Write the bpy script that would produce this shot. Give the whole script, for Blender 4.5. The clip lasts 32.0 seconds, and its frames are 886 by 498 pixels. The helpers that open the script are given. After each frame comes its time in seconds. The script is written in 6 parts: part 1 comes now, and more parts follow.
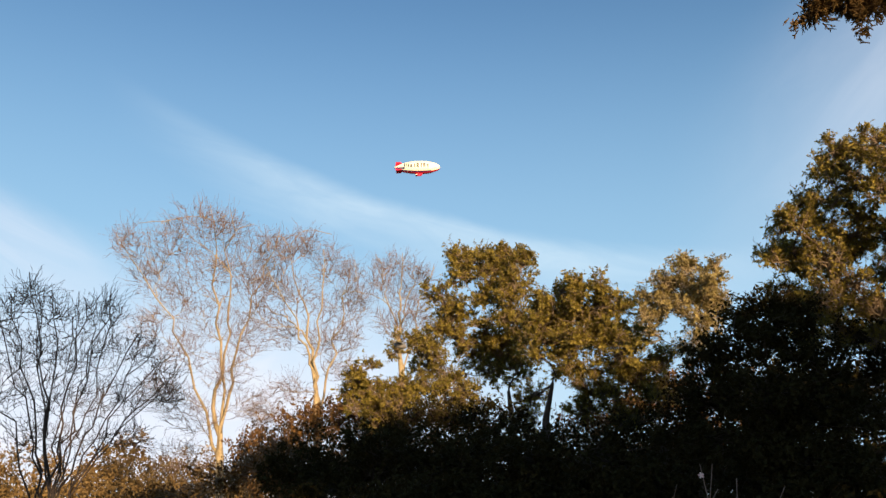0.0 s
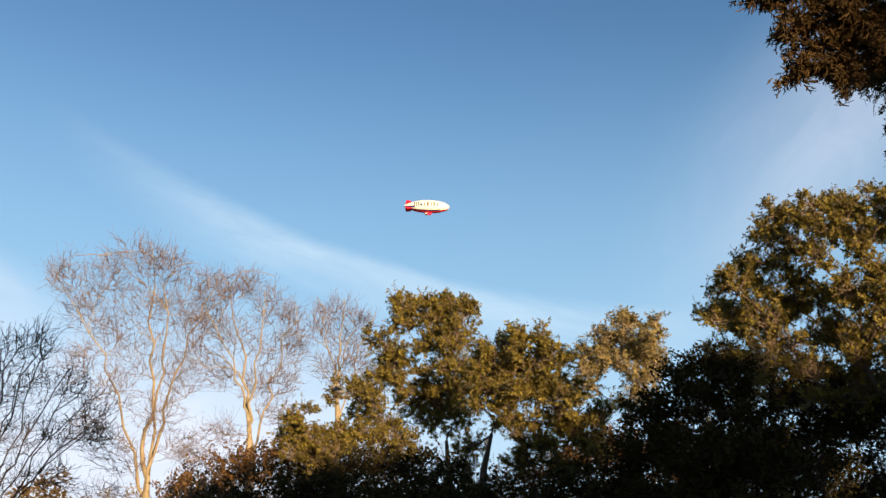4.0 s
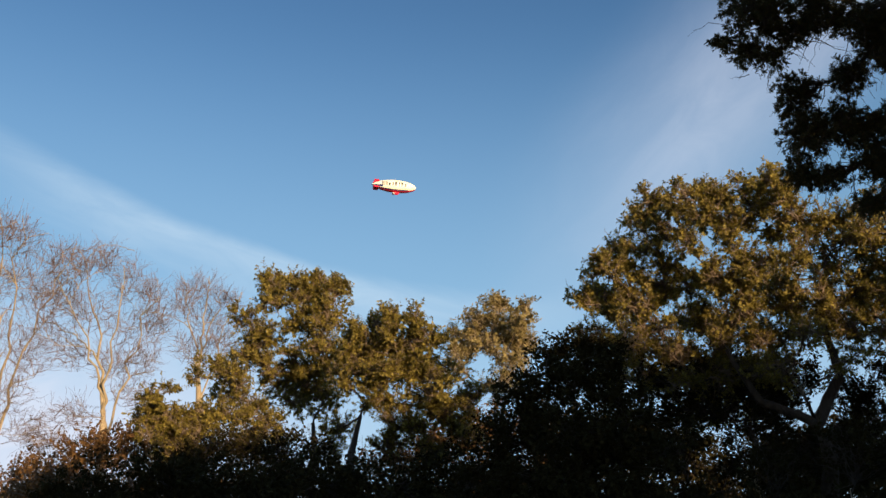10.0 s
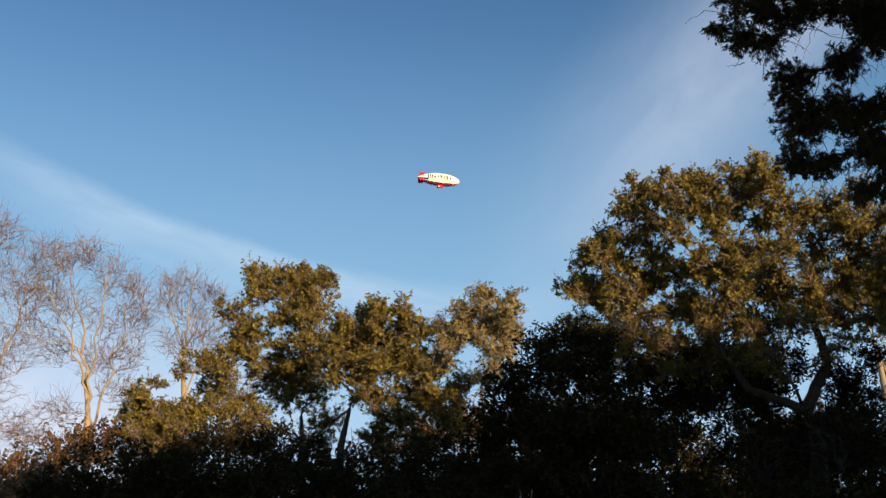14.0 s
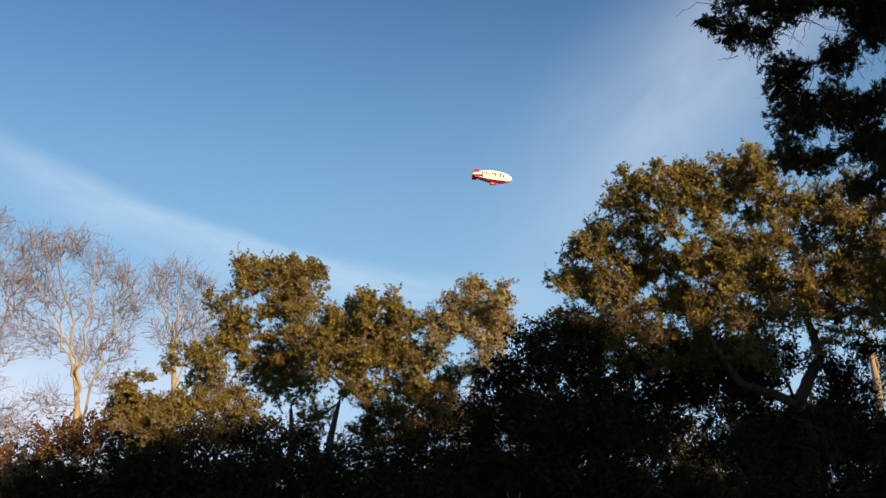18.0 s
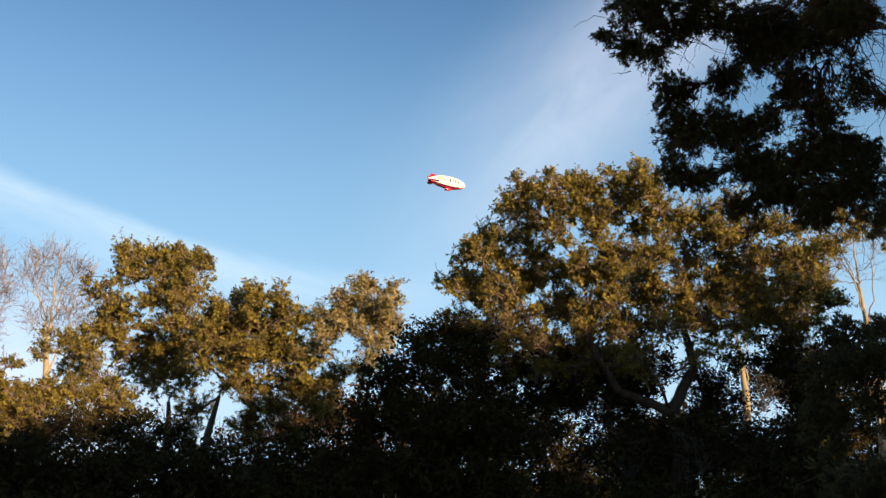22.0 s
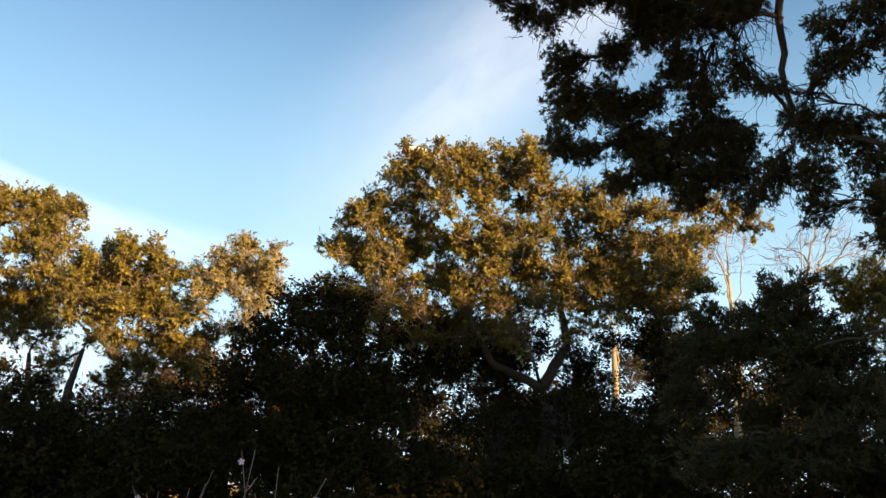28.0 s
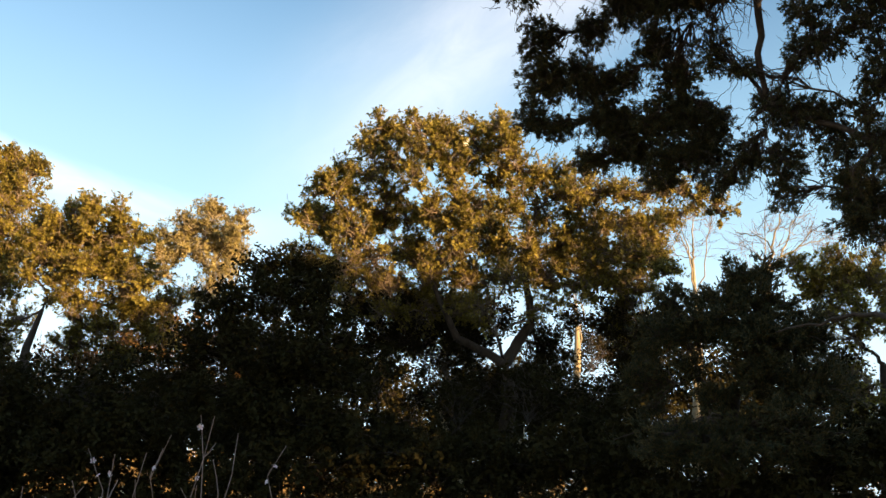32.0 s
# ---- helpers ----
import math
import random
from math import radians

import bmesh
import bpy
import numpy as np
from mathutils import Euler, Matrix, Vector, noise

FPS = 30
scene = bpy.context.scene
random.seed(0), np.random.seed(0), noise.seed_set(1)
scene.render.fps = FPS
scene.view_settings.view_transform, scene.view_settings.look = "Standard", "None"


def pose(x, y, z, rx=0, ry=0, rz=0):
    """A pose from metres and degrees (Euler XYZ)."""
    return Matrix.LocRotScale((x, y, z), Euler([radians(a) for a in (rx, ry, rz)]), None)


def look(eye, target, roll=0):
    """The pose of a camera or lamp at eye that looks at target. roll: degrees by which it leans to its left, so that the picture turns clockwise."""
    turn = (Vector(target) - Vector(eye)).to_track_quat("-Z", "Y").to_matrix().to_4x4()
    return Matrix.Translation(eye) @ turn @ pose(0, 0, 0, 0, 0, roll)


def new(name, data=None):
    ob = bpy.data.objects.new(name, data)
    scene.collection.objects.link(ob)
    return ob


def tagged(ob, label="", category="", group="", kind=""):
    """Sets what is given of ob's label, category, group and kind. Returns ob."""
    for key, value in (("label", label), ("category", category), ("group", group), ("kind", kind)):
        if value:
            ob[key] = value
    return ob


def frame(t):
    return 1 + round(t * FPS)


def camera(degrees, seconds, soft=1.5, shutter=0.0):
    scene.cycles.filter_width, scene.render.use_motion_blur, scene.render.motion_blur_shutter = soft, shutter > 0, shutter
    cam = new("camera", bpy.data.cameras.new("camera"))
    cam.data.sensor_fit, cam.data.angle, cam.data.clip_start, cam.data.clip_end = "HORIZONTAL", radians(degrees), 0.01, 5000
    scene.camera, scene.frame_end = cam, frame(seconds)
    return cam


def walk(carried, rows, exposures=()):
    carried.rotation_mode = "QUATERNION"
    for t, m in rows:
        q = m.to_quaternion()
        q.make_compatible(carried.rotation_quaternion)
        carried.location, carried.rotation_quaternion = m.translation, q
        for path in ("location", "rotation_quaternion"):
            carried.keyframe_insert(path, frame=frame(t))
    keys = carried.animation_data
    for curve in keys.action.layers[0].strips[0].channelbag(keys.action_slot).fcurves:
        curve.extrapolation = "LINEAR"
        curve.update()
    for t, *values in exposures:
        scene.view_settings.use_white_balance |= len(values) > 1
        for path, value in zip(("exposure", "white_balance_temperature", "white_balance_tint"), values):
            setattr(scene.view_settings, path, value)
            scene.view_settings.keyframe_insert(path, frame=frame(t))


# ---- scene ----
cam = camera(51.13, 32.0, soft=1.5)


def stand(x, y, z, yaw, pitch, roll):
    """The hand-held camera: yaw clockwise from +y, pitch upwards, in degrees."""
    return pose(x, y, z, 90 + pitch, 0, -yaw) @ pose(0, 0, 0, 0, 0, roll)


PATH = [
    (0.0, stand(0.000, 0.000, 1.600, 0.00, 17.00, -0.49)),
    (0.5, stand(0.028, -0.007, 1.591, -0.19, 17.02, -0.46)),
    (1.0, stand(0.030, 0.004, 1.584, -0.14, 16.77, -0.54)),
    (1.5, stand(0.028, 0.017, 1.581, -0.20, 16.72, -0.68)),
    (2.0, stand(0.014, 0.005, 1.576, 0.59, 16.67, -0.75)),
    (2.5, stand(0.008, 0.032, 1.569, 0.40, 16.18, -0.09)),
    (3.0, stand(-0.019, 0.030, 1.568, 2.25, 17.37, 0.60)),
    (3.5, stand(-0.035, 0.020, 1.571, 2.95, 19.24, 0.53)),
    (4.0, stand(-0.048, 0.006, 1.591, 3.76, 19.95, 0.81)),
    (4.5, stand(-0.045, -0.017, 1.599, 4.87, 21.47, 1.01)),
    (6.5, stand(-0.049, -0.009, 1.603, 5.54, 21.66, 0.87)),
    (7.0, stand(-0.060, 0.002, 1.597, 6.39, 20.48, 0.76)),
    (7.5, stand(-0.077, 0.016, 1.591, 7.81, 19.32, 0.14)),
    (8.0, stand(-0.095, 0.029, 1.558, 8.43, 18.78, 0.07)),
    (8.5, stand(-0.071, 0.093, 1.580, 8.69, 18.48, -0.39)),
    (9.0, stand(-0.081, 0.189, 1.573, 9.05, 18.53, 0.30)),
    (9.5, stand(-0.058, 0.259, 1.570, 8.97, 18.22, 1.13)),
    (10.0, stand(-0.088, 0.312, 1.584, 12.33, 19.12, -0.18)),
    (10.5, stand(-0.140, 0.345, 1.597, 14.31, 19.98, -0.45)),
    (11.0, stand(-0.164, 0.351, 1.599, 13.49, 19.70, -0.60)),
    (11.5, stand(-0.170, 0.354, 1.592, 14.32, 19.31, -0.54)),
    (12.0, stand(-0.156, 0.359, 1.592, 13.22, 19.11, -0.48)),
    (12.5, stand(-0.156, 0.349, 1.593, 13.38, 18.86, -0.81)),
    (13.0, stand(-0.151, 0.356, 1.595, 13.30, 18.76, -1.05)),
    (13.5, stand(-0.146, 0.358, 1.592, 13.39, 18.39, -1.18)),
    (14.0, stand(-0.144, 0.356, 1.591, 13.43, 18.62, -1.06)),
    (14.5, stand(-0.132, 0.370, 1.595, 13.29, 18.05, -1.04)),
    (16.5, stand(-0.101, 0.429, 1.660, 13.86, 18.18, -1.00)),
    (17.0, stand(-0.099, 0.435, 1.667, 13.64, 18.02, -1.13)),
    (17.5, stand(-0.092, 0.432, 1.662, 13.74, 17.83, -1.20)),
    (18.0, stand(-0.089, 0.441, 1.670, 13.91, 17.92, -1.26)),
    (18.5, stand(-0.088, 0.434, 1.667, 14.15, 17.48, -1.45)),
    (19.0, stand(-0.077, 0.437, 1.666, 14.46, 17.58, -1.79)),
    (19.5, stand(-0.065, 0.445, 1.668, 14.93, 17.61, -1.45)),
    (20.0, stand(-0.071, 0.449, 1.674, 16.05, 18.01, -1.04)),
    (20.5, stand(-0.058, 0.455, 1.678, 17.36, 18.02, -1.15)),
    (21.0, stand(-0.054, 0.466, 1.681, 18.22, 17.93, -0.94)),
    (21.5, stand(-0.051, 0.473, 1.687, 19.42, 17.64, -1.03)),
    (22.0, stand(-0.054, 0.471, 1.685, 20.83, 17.74, -0.45)),
    (22.5, stand(-0.053, 0.471, 1.685, 21.18, 16.77, -0.19)),
    (23.0, stand(-0.047, 0.482, 1.681, 21.97, 16.18, -0.06)),
    (23.5, stand(-0.045, 0.483, 1.683, 22.58, 15.91, 0.32)),
    (24.0, stand(-0.038, 0.493, 1.687, 23.52, 15.38, -0.21)),
    (24.5, stand(-0.035, 0.491, 1.691, 23.85, 15.26, -0.53)),
    (26.5, stand(0.015, 0.515, 1.630, 25.77, 15.55, 0.96)),
    (27.0, stand(0.022, 0.518, 1.632, 26.50, 15.34, 1.33)),
    (27.5, stand(0.036, 0.533, 1.634, 27.36, 15.72, 1.49)),
    (28.0, stand(0.040, 0.544, 1.640, 28.02, 16.15, 1.36)),
    (28.5, stand(0.056, 0.552, 1.645, 28.65, 16.91, 1.37)),
    (29.0, stand(0.053, 0.553, 1.644, 28.46, 17.33, 1.34)),
    (29.5, stand(0.048, 0.552, 1.642, 28.64, 17.65, 1.54)),
    (30.0, stand(0.045, 0.545, 1.643, 28.47, 18.03, 1.98)),
    (30.5, stand(0.040, 0.540, 1.641, 28.56, 17.42, 1.91)),
    (31.0, stand(0.033, 0.532, 1.634, 28.63, 17.06, 1.76)),
    (31.5, stand(0.030, 0.538, 1.643, 29.08, 15.63, 2.13)),
    (32.0, stand(0.054, 0.579, 1.639, 30.17, 14.61, 2.90)),
]
EXPOSURES = [(t, e, k, 10) for t, e, k in ((0.0, 1.15, 6350), (4.0, 1.15, 6200), (9.0, 0.90, 6000), (14.0, 0.87, 5900), (18.0, 0.92, 5900), (21.0, 1.12, 6000), (23.0, 1.44, 6500), (28.0, 1.76, 6900), (31.0, 1.68, 6850), (32.0, 1.90, 7150))]
walk(cam, PATH, EXPOSURES)

# ---- light ----
SUN_AZ, SUN_EL = 160.0, 6.5      # the low sun stands behind the camera, to its right
sun = new("sun", bpy.data.lights.new("sun", "SUN"))
sun.data.energy, sun.data.angle, sun.data.color = 5.0, radians(0.6), (1.0, 0.70, 0.39)
sa, se = radians(SUN_AZ), radians(SUN_EL)
sun.matrix_world = look((0, 0, 0), (-math.sin(sa) * math.cos(se), -math.cos(sa) * math.cos(se), -math.sin(se)))


def calc(nt, op, a, b=None, c=None, clamp=False):
    """One math node; numbers or sockets go in, a socket comes out."""
    n = nt.nodes.new("ShaderNodeMath")
    n.operation, n.use_clamp = op, clamp
    for i, v in enumerate((a, b, c)):
        if v is None:
            continue
        if isinstance(v, (int, float)):
            n.inputs[i].default_value = v
        else:
            nt.links.new(v, n.inputs[i])
    return n.outputs[0]


def ramp(nt, v, lo, hi):
    """A smooth step of v from 0 at lo to 1 at hi."""
    n = nt.nodes.new("ShaderNodeMapRange")
    n.interpolation_type = "SMOOTHSTEP"
    n.inputs[1].default_value, n.inputs[2].default_value = lo, hi
    nt.links.new(v, n.inputs[0])
    return n.outputs[0]


def mix_colour(nt, f, a, b):
    n = nt.nodes.new("ShaderNodeMix")
    n.data_type = "RGBA"
    for s, v in ((n.inputs[0], f), (n.inputs[6], a), (n.inputs[7], b)):
        if isinstance(v, (int, float)):
            s.default_value = v
        elif isinstance(v, tuple):
            s.default_value = (*v, 1)
        else:
            nt.links.new(v, s)
    return n.outputs[2]


def noise_at(nt, vec, scale, detail=4.0, rough=0.55, warp=0.0):
    n = nt.nodes.new("ShaderNodeTexNoise")
    n.inputs["Scale"].default_value, n.inputs["Detail"].default_value = scale, detail
    n.inputs["Roughness"].default_value, n.inputs["Distortion"].default_value = rough, warp
    nt.links.new(vec, n.inputs["Vector"])
    return n.outputs["Fac"]


def make_sky():
    """Evening sky with long veils of thin high cloud and broken cloud low in the west."""
    w = bpy.data.worlds.new("sky")
    scene.world = w
    w.use_nodes = True
    nt = w.node_tree
    nt.nodes.clear()
    out, bg = nt.nodes.new("ShaderNodeOutputWorld"), nt.nodes.new("ShaderNodeBackground")
    sky = nt.nodes.new("ShaderNodeTexSky")
    sky.sky_type, sky.sun_disc = "NISHITA", False
    sky.sun_elevation, sky.sun_rotation = radians(SUN_EL), radians(SUN_AZ)
    sky.altitude, sky.air_density, sky.dust_density, sky.ozone_density = 200, 1.0, 0.15, 2.4
    co = nt.nodes.new("ShaderNodeTexCoord").outputs["Generated"]
    sep = nt.nodes.new("ShaderNodeSeparateXYZ")
    nt.links.new(co, sep.inputs[0])
    x, y, z = sep.outputs
    az = calc(nt, "DEGREES", calc(nt, "ARCTAN2", x, y))
    el = calc(nt, "DEGREES", calc(nt, "ARCSINE", z))
    flat = nt.nodes.new("ShaderNodeCombineXYZ")
    nt.links.new(az, flat.inputs[0])
    nt.links.new(el, flat.inputs[1])

    def veil(az0, el0, k1, k2, above, below, lean, seed, across=4.6, wispy=0.45):
        a = calc(nt, "SUBTRACT", az, az0)
        mid = calc(nt, "ADD", calc(nt, "MULTIPLY_ADD", a, k1, el0), calc(nt, "MULTIPLY", calc(nt, "MULTIPLY", a, a), k2))
        v = nt.nodes.new("ShaderNodeMapping")
        v.inputs["Location"].default_value = (seed, seed * 0.7, seed)
        v.vector_type = "TEXTURE"
        v.inputs["Rotation"].default_value = (0, 0, radians(lean))
        v.inputs["Scale"].default_value = (20.0, across, 1.0)
        nt.links.new(flat.outputs[0], v.inputs["Vector"])
        n1 = noise_at(nt, v.outputs[0], 1.0, 5.0, 0.6, 0.6)
        d = calc(nt, "ADD", calc(nt, "SUBTRACT", el, mid), calc(nt, "MULTIPLY_ADD", n1, 2.4, -1.2))
        up = ramp(nt, d, above, 0.0)
        dn = ramp(nt, d, -below, 0.0)
        fine = ramp(nt, noise_at(nt, v.outputs[0], 2.6, 6.0, 0.62, 0.9), 0.25, 0.75)
        body = calc(nt, "MULTIPLY", calc(nt, "MULTIPLY", up, dn), calc(nt, "MULTIPLY_ADD", fine, wispy, 0.95 - wispy))
        return body, n1

    one, n1 = veil(0.6, 17.7, -0.235, 0.0055, 1.4, 3.0, -15, 3.1)
    one = calc(nt, "MULTIPLY", one, calc(nt, "MULTIPLY", ramp(nt, az, -23, -5), ramp(nt, az, 26, 4)))
    two, n2 = veil(16.4, 16.4, 0.66, 0.0, 12.0, 8.0, 38, 8.3, 9.0, 0.3)
    two = calc(nt, "MULTIPLY", two, ramp(nt, az, 13, 32))
    three, n3 = veil(-24.0, 16.0, -0.4, 0.0, 2.5, 6.0, -24, 14.7)
    three = calc(nt, "MULTIPLY", three, ramp(nt, az, -17, -26))
    cloud = calc(nt, "ADD", calc(nt, "MULTIPLY", two, 0.46), calc(nt, "MULTIPLY", three, 0.5), clamp=True)
    v = nt.nodes.new("ShaderNodeMapping")
    v.inputs["Scale"].default_value = (0.16, 0.42, 1.0)
    nt.links.new(flat.outputs[0], v.inputs["Vector"])
    low = ramp(nt, noise_at(nt, v.outputs[0], 1.0, 6.0, 0.6, 0.8), 0.40, 0.66)
    low = calc(nt, "MULTIPLY", calc(nt, "MULTIPLY", low, ramp(nt, el, 15, 5)), calc(nt, "MULTIPLY", ramp(nt, az, 4, -12), 0.75))
    cloud = calc(nt, "MAXIMUM", cloud, low)
    haze = calc(nt, "MULTIPLY", ramp(nt, el, 36, 4), 0.85)
    lit = mix_colour(nt, haze, sky.outputs[0], HAZE)
    lit = mix_colour(nt, calc(nt, "MULTIPLY", ramp(nt, el, 18, 6), calc(nt, "MULTIPLY_ADD", ramp(nt, az, 12, -10), 0.6, 0.22)), lit, CLOUD)
    tint = nt.nodes.new("ShaderNodeVectorMath")
    tint.operation = "MULTIPLY"
    nt.links.new(lit, tint.inputs[0])
    nt.links.new(mix_colour(nt, ramp(nt, el, 14, 34), (0.97, 0.98, 1.0), (1.0, 1.09, 1.15)), tint.inputs[1])
    lit = mix_colour(nt, calc(nt, "MULTIPLY", one, 0.56), tint.outputs[0], WISP)
    lit = mix_colour(nt, cloud, lit, CLOUD)
    nt.links.new(lit, bg.inputs[0])
    bg.inputs[1].default_value = SKY
    nt.links.new(bg.outputs[0], out.inputs[0])


SKY, WISP, CLOUD, HAZE = 0.084, (4.4, 5.1, 5.5), (5.1, 5.15, 5.5), (2.5, 3.95, 4.95)
make_sky()


# ---- materials ----
def material(name, base, spots, rough=0.7, scale=20.0, bump=0.3, per="none", thin=0.0, stretch=(1, 1, 1), fleck=None, gloss=0.3):
    """A matt procedural surface: grain and stains at two scales; per: colour varies by 'island' or 'object'; thin: light that passes a leaf."""
    m = bpy.data.materials.new(name)
    m.use_nodes = True
    nt = m.node_tree
    nt.nodes.clear()
    out, bs = nt.nodes.new("ShaderNodeOutputMaterial"), nt.nodes.new("ShaderNodeBsdfPrincipled")
    co = nt.nodes.new("ShaderNodeTexCoord").outputs["Object"]
    mp = nt.nodes.new("ShaderNodeMapping")
    mp.inputs["Scale"].default_value = stretch
    nt.links.new(co, mp.inputs["Vector"])
    big, small = noise_at(nt, mp.outputs[0], scale * 0.13, 3.0), noise_at(nt, mp.outputs[0], scale, 5.0, 0.65)
    col = mix_colour(nt, ramp(nt, small, 0.3, 0.7), base, spots)
    dark = tuple(c * 0.62 for c in base)
    col = mix_colour(nt, calc(nt, "MULTIPLY", ramp(nt, big, 0.45, 0.75), 0.7), col, dark)
    if per == "island":
        r = nt.nodes.new("ShaderNodeNewGeometry").outputs["Random Per Island"]
        col = mix_colour(nt, calc(nt, "MULTIPLY", ramp(nt, r, 0.35, 1.0), 0.8), col, fleck or spots)
    elif per == "object":
        r = nt.nodes.new("ShaderNodeObjectInfo").outputs["Random"]
        col = mix_colour(nt, calc(nt, "MULTIPLY", r, 0.6), col, fleck or spots)
    nt.links.new(col, bs.inputs["Base Color"])
    bs.inputs["Roughness"].default_value = rough
    bs.inputs["Specular IOR Level"].default_value = gloss
    if bump:
        b = nt.nodes.new("ShaderNodeBump")
        b.inputs["Strength"].default_value, b.inputs["Distance"].default_value = bump, 0.02
        nt.links.new(small, b.inputs["Height"])
        nt.links.new(b.outputs[0], bs.inputs["Normal"])
    shade = bs.outputs[0]
    if thin:
        t, mx = nt.nodes.new("ShaderNodeBsdfTranslucent"), nt.nodes.new("ShaderNodeMixShader")
        nt.links.new(col, t.inputs[0])
        mx.inputs[0].default_value = thin
        nt.links.new(shade, mx.inputs[1])
        nt.links.new(t.outputs[0], mx.inputs[2])
        shade = mx.outputs[0]
    nt.links.new(shade, out.inputs[0])
    return m


OAK_LEAF = material("oak_leaf", (0.122, 0.097, 0.014), (0.172, 0.135, 0.022), 0.55, 6, 0, "island", 0.4, fleck=(0.37, 0.288, 0.066), gloss=0.2)
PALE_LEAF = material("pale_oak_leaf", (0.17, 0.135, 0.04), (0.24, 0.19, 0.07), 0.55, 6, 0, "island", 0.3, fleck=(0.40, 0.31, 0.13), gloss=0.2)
OAK_TWIG = material("oak_twig", (0.14, 0.098, 0.062), (0.21, 0.155, 0.105), 0.85, 25, 0)
# Leaves under the trees: their deep shade is put into this near-black colour.
SHADED_LEAF = material("shaded_leaf", (0.027, 0.021, 0.006), (0.036, 0.027, 0.008), 0.7, 6, 0, "island", 0.10, fleck=(0.042, 0.036, 0.013), gloss=0.05)
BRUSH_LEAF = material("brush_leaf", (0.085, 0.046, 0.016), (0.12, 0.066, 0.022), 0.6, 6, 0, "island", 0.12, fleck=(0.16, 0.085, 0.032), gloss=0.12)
CEDAR = material("cedar_sprig", (0.042, 0.044, 0.022), (0.058, 0.056, 0.026), 0.7, 14, 0, "island", 0.0, fleck=(0.13, 0.09, 0.03), gloss=0.12)
# Browner copy of the cedar: rusty pollen tone plus sunlight put into the colour.
CEDAR_RUSTY_LIT = material("rusty_lit_cedar_sprig", (0.066, 0.041, 0.017), (0.095, 0.058, 0.024), 0.7, 14, 0, "island", 0.0, fleck=(0.17, 0.105, 0.036), gloss=0.12)
CEDAR_BARK = material("cedar_bark", (0.055, 0.036, 0.025), (0.09, 0.062, 0.044), 0.9, 40, 0.6, stretch=(1, 1, 0.2))
OAK_BARK = material("oak_bark", (0.042, 0.029, 0.020), (0.075, 0.053, 0.036), 0.9, 30, 0.7, stretch=(1, 1, 0.35))
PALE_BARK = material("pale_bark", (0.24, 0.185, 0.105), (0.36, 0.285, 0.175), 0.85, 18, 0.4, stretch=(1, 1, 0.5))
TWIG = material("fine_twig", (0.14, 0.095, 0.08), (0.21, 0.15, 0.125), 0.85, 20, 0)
# Bark of the tree in shadow; the shade is darkened into its grey.
SHADED_GREY_BARK = material("shaded_grey_bark", (0.05, 0.038, 0.032), (0.08, 0.06, 0.05), 0.9, 25, 0.4)
GRASS = material("dry_grass", (0.20, 0.16, 0.075), (0.13, 0.13, 0.05), 0.95, 3.0, 0.8)
GRASS_BLADE = material("grass_blade", (0.19, 0.16, 0.07), (0.12, 0.13, 0.045), 0.8, 3.0, 0, "island", 0.2, fleck=(0.28, 0.22, 0.10))
WOODS = material("far_foliage", (0.105, 0.066, 0.022), (0.15, 0.09, 0.03), 0.8, 1.0, 0, "island", 0.1, fleck=(0.19, 0.13, 0.055))
PETAL = material("petal", (0.80, 0.55, 0.58), (0.85, 0.68, 0.70), 0.5, 60, 0, "island", 0.3, fleck=(0.82, 0.76, 0.76))
SHOOT = material("reddish_shoot", (0.17, 0.12, 0.10), (0.25, 0.18, 0.15), 0.7, 30, 0.2)


# ---- builders ----
def raw_mesh(name, verts, faces, mat, parent=None, label="", smooth=False, kind=""):
    """One mesh object from whole arrays; faces all with the same number of corners."""
    me = bpy.data.meshes.new(name)
    v, f = np.asarray(verts, dtype=np.float32), np.asarray(faces, dtype=np.int32)
    me.vertices.add(len(v))
    me.vertices.foreach_set("co", v.ravel())
    n, k = f.shape
    me.loops.add(n * k)
    me.loops.foreach_set("vertex_index", f.ravel())
    me.polygons.add(n)
    me.polygons.foreach_set("loop_start", np.arange(n, dtype=np.int32) * k)
    me.update(calc_edges=True)
    if smooth:
        me.polygons.foreach_set("use_smooth", np.ones(n, dtype=bool))
    me.materials.append(mat)
    ob = new(name, me)
    if parent:
        ob.parent = parent
    if label or kind:
        tagged(ob, label, kind=kind)
    return ob


def part(name, bm, mat, parent=None, label="", smooth=True):
    """A bmesh as one mesh object under a thing or a part."""
    me = bpy.data.meshes.new(name)
    bm.to_mesh(me)
    bm.free()
    for p in me.polygons:
        p.use_smooth = smooth
    me.materials.append(mat)
    ob = new(name, me)
    if parent:
        ob.parent = parent
    if label:
        tagged(ob, label)
    return ob


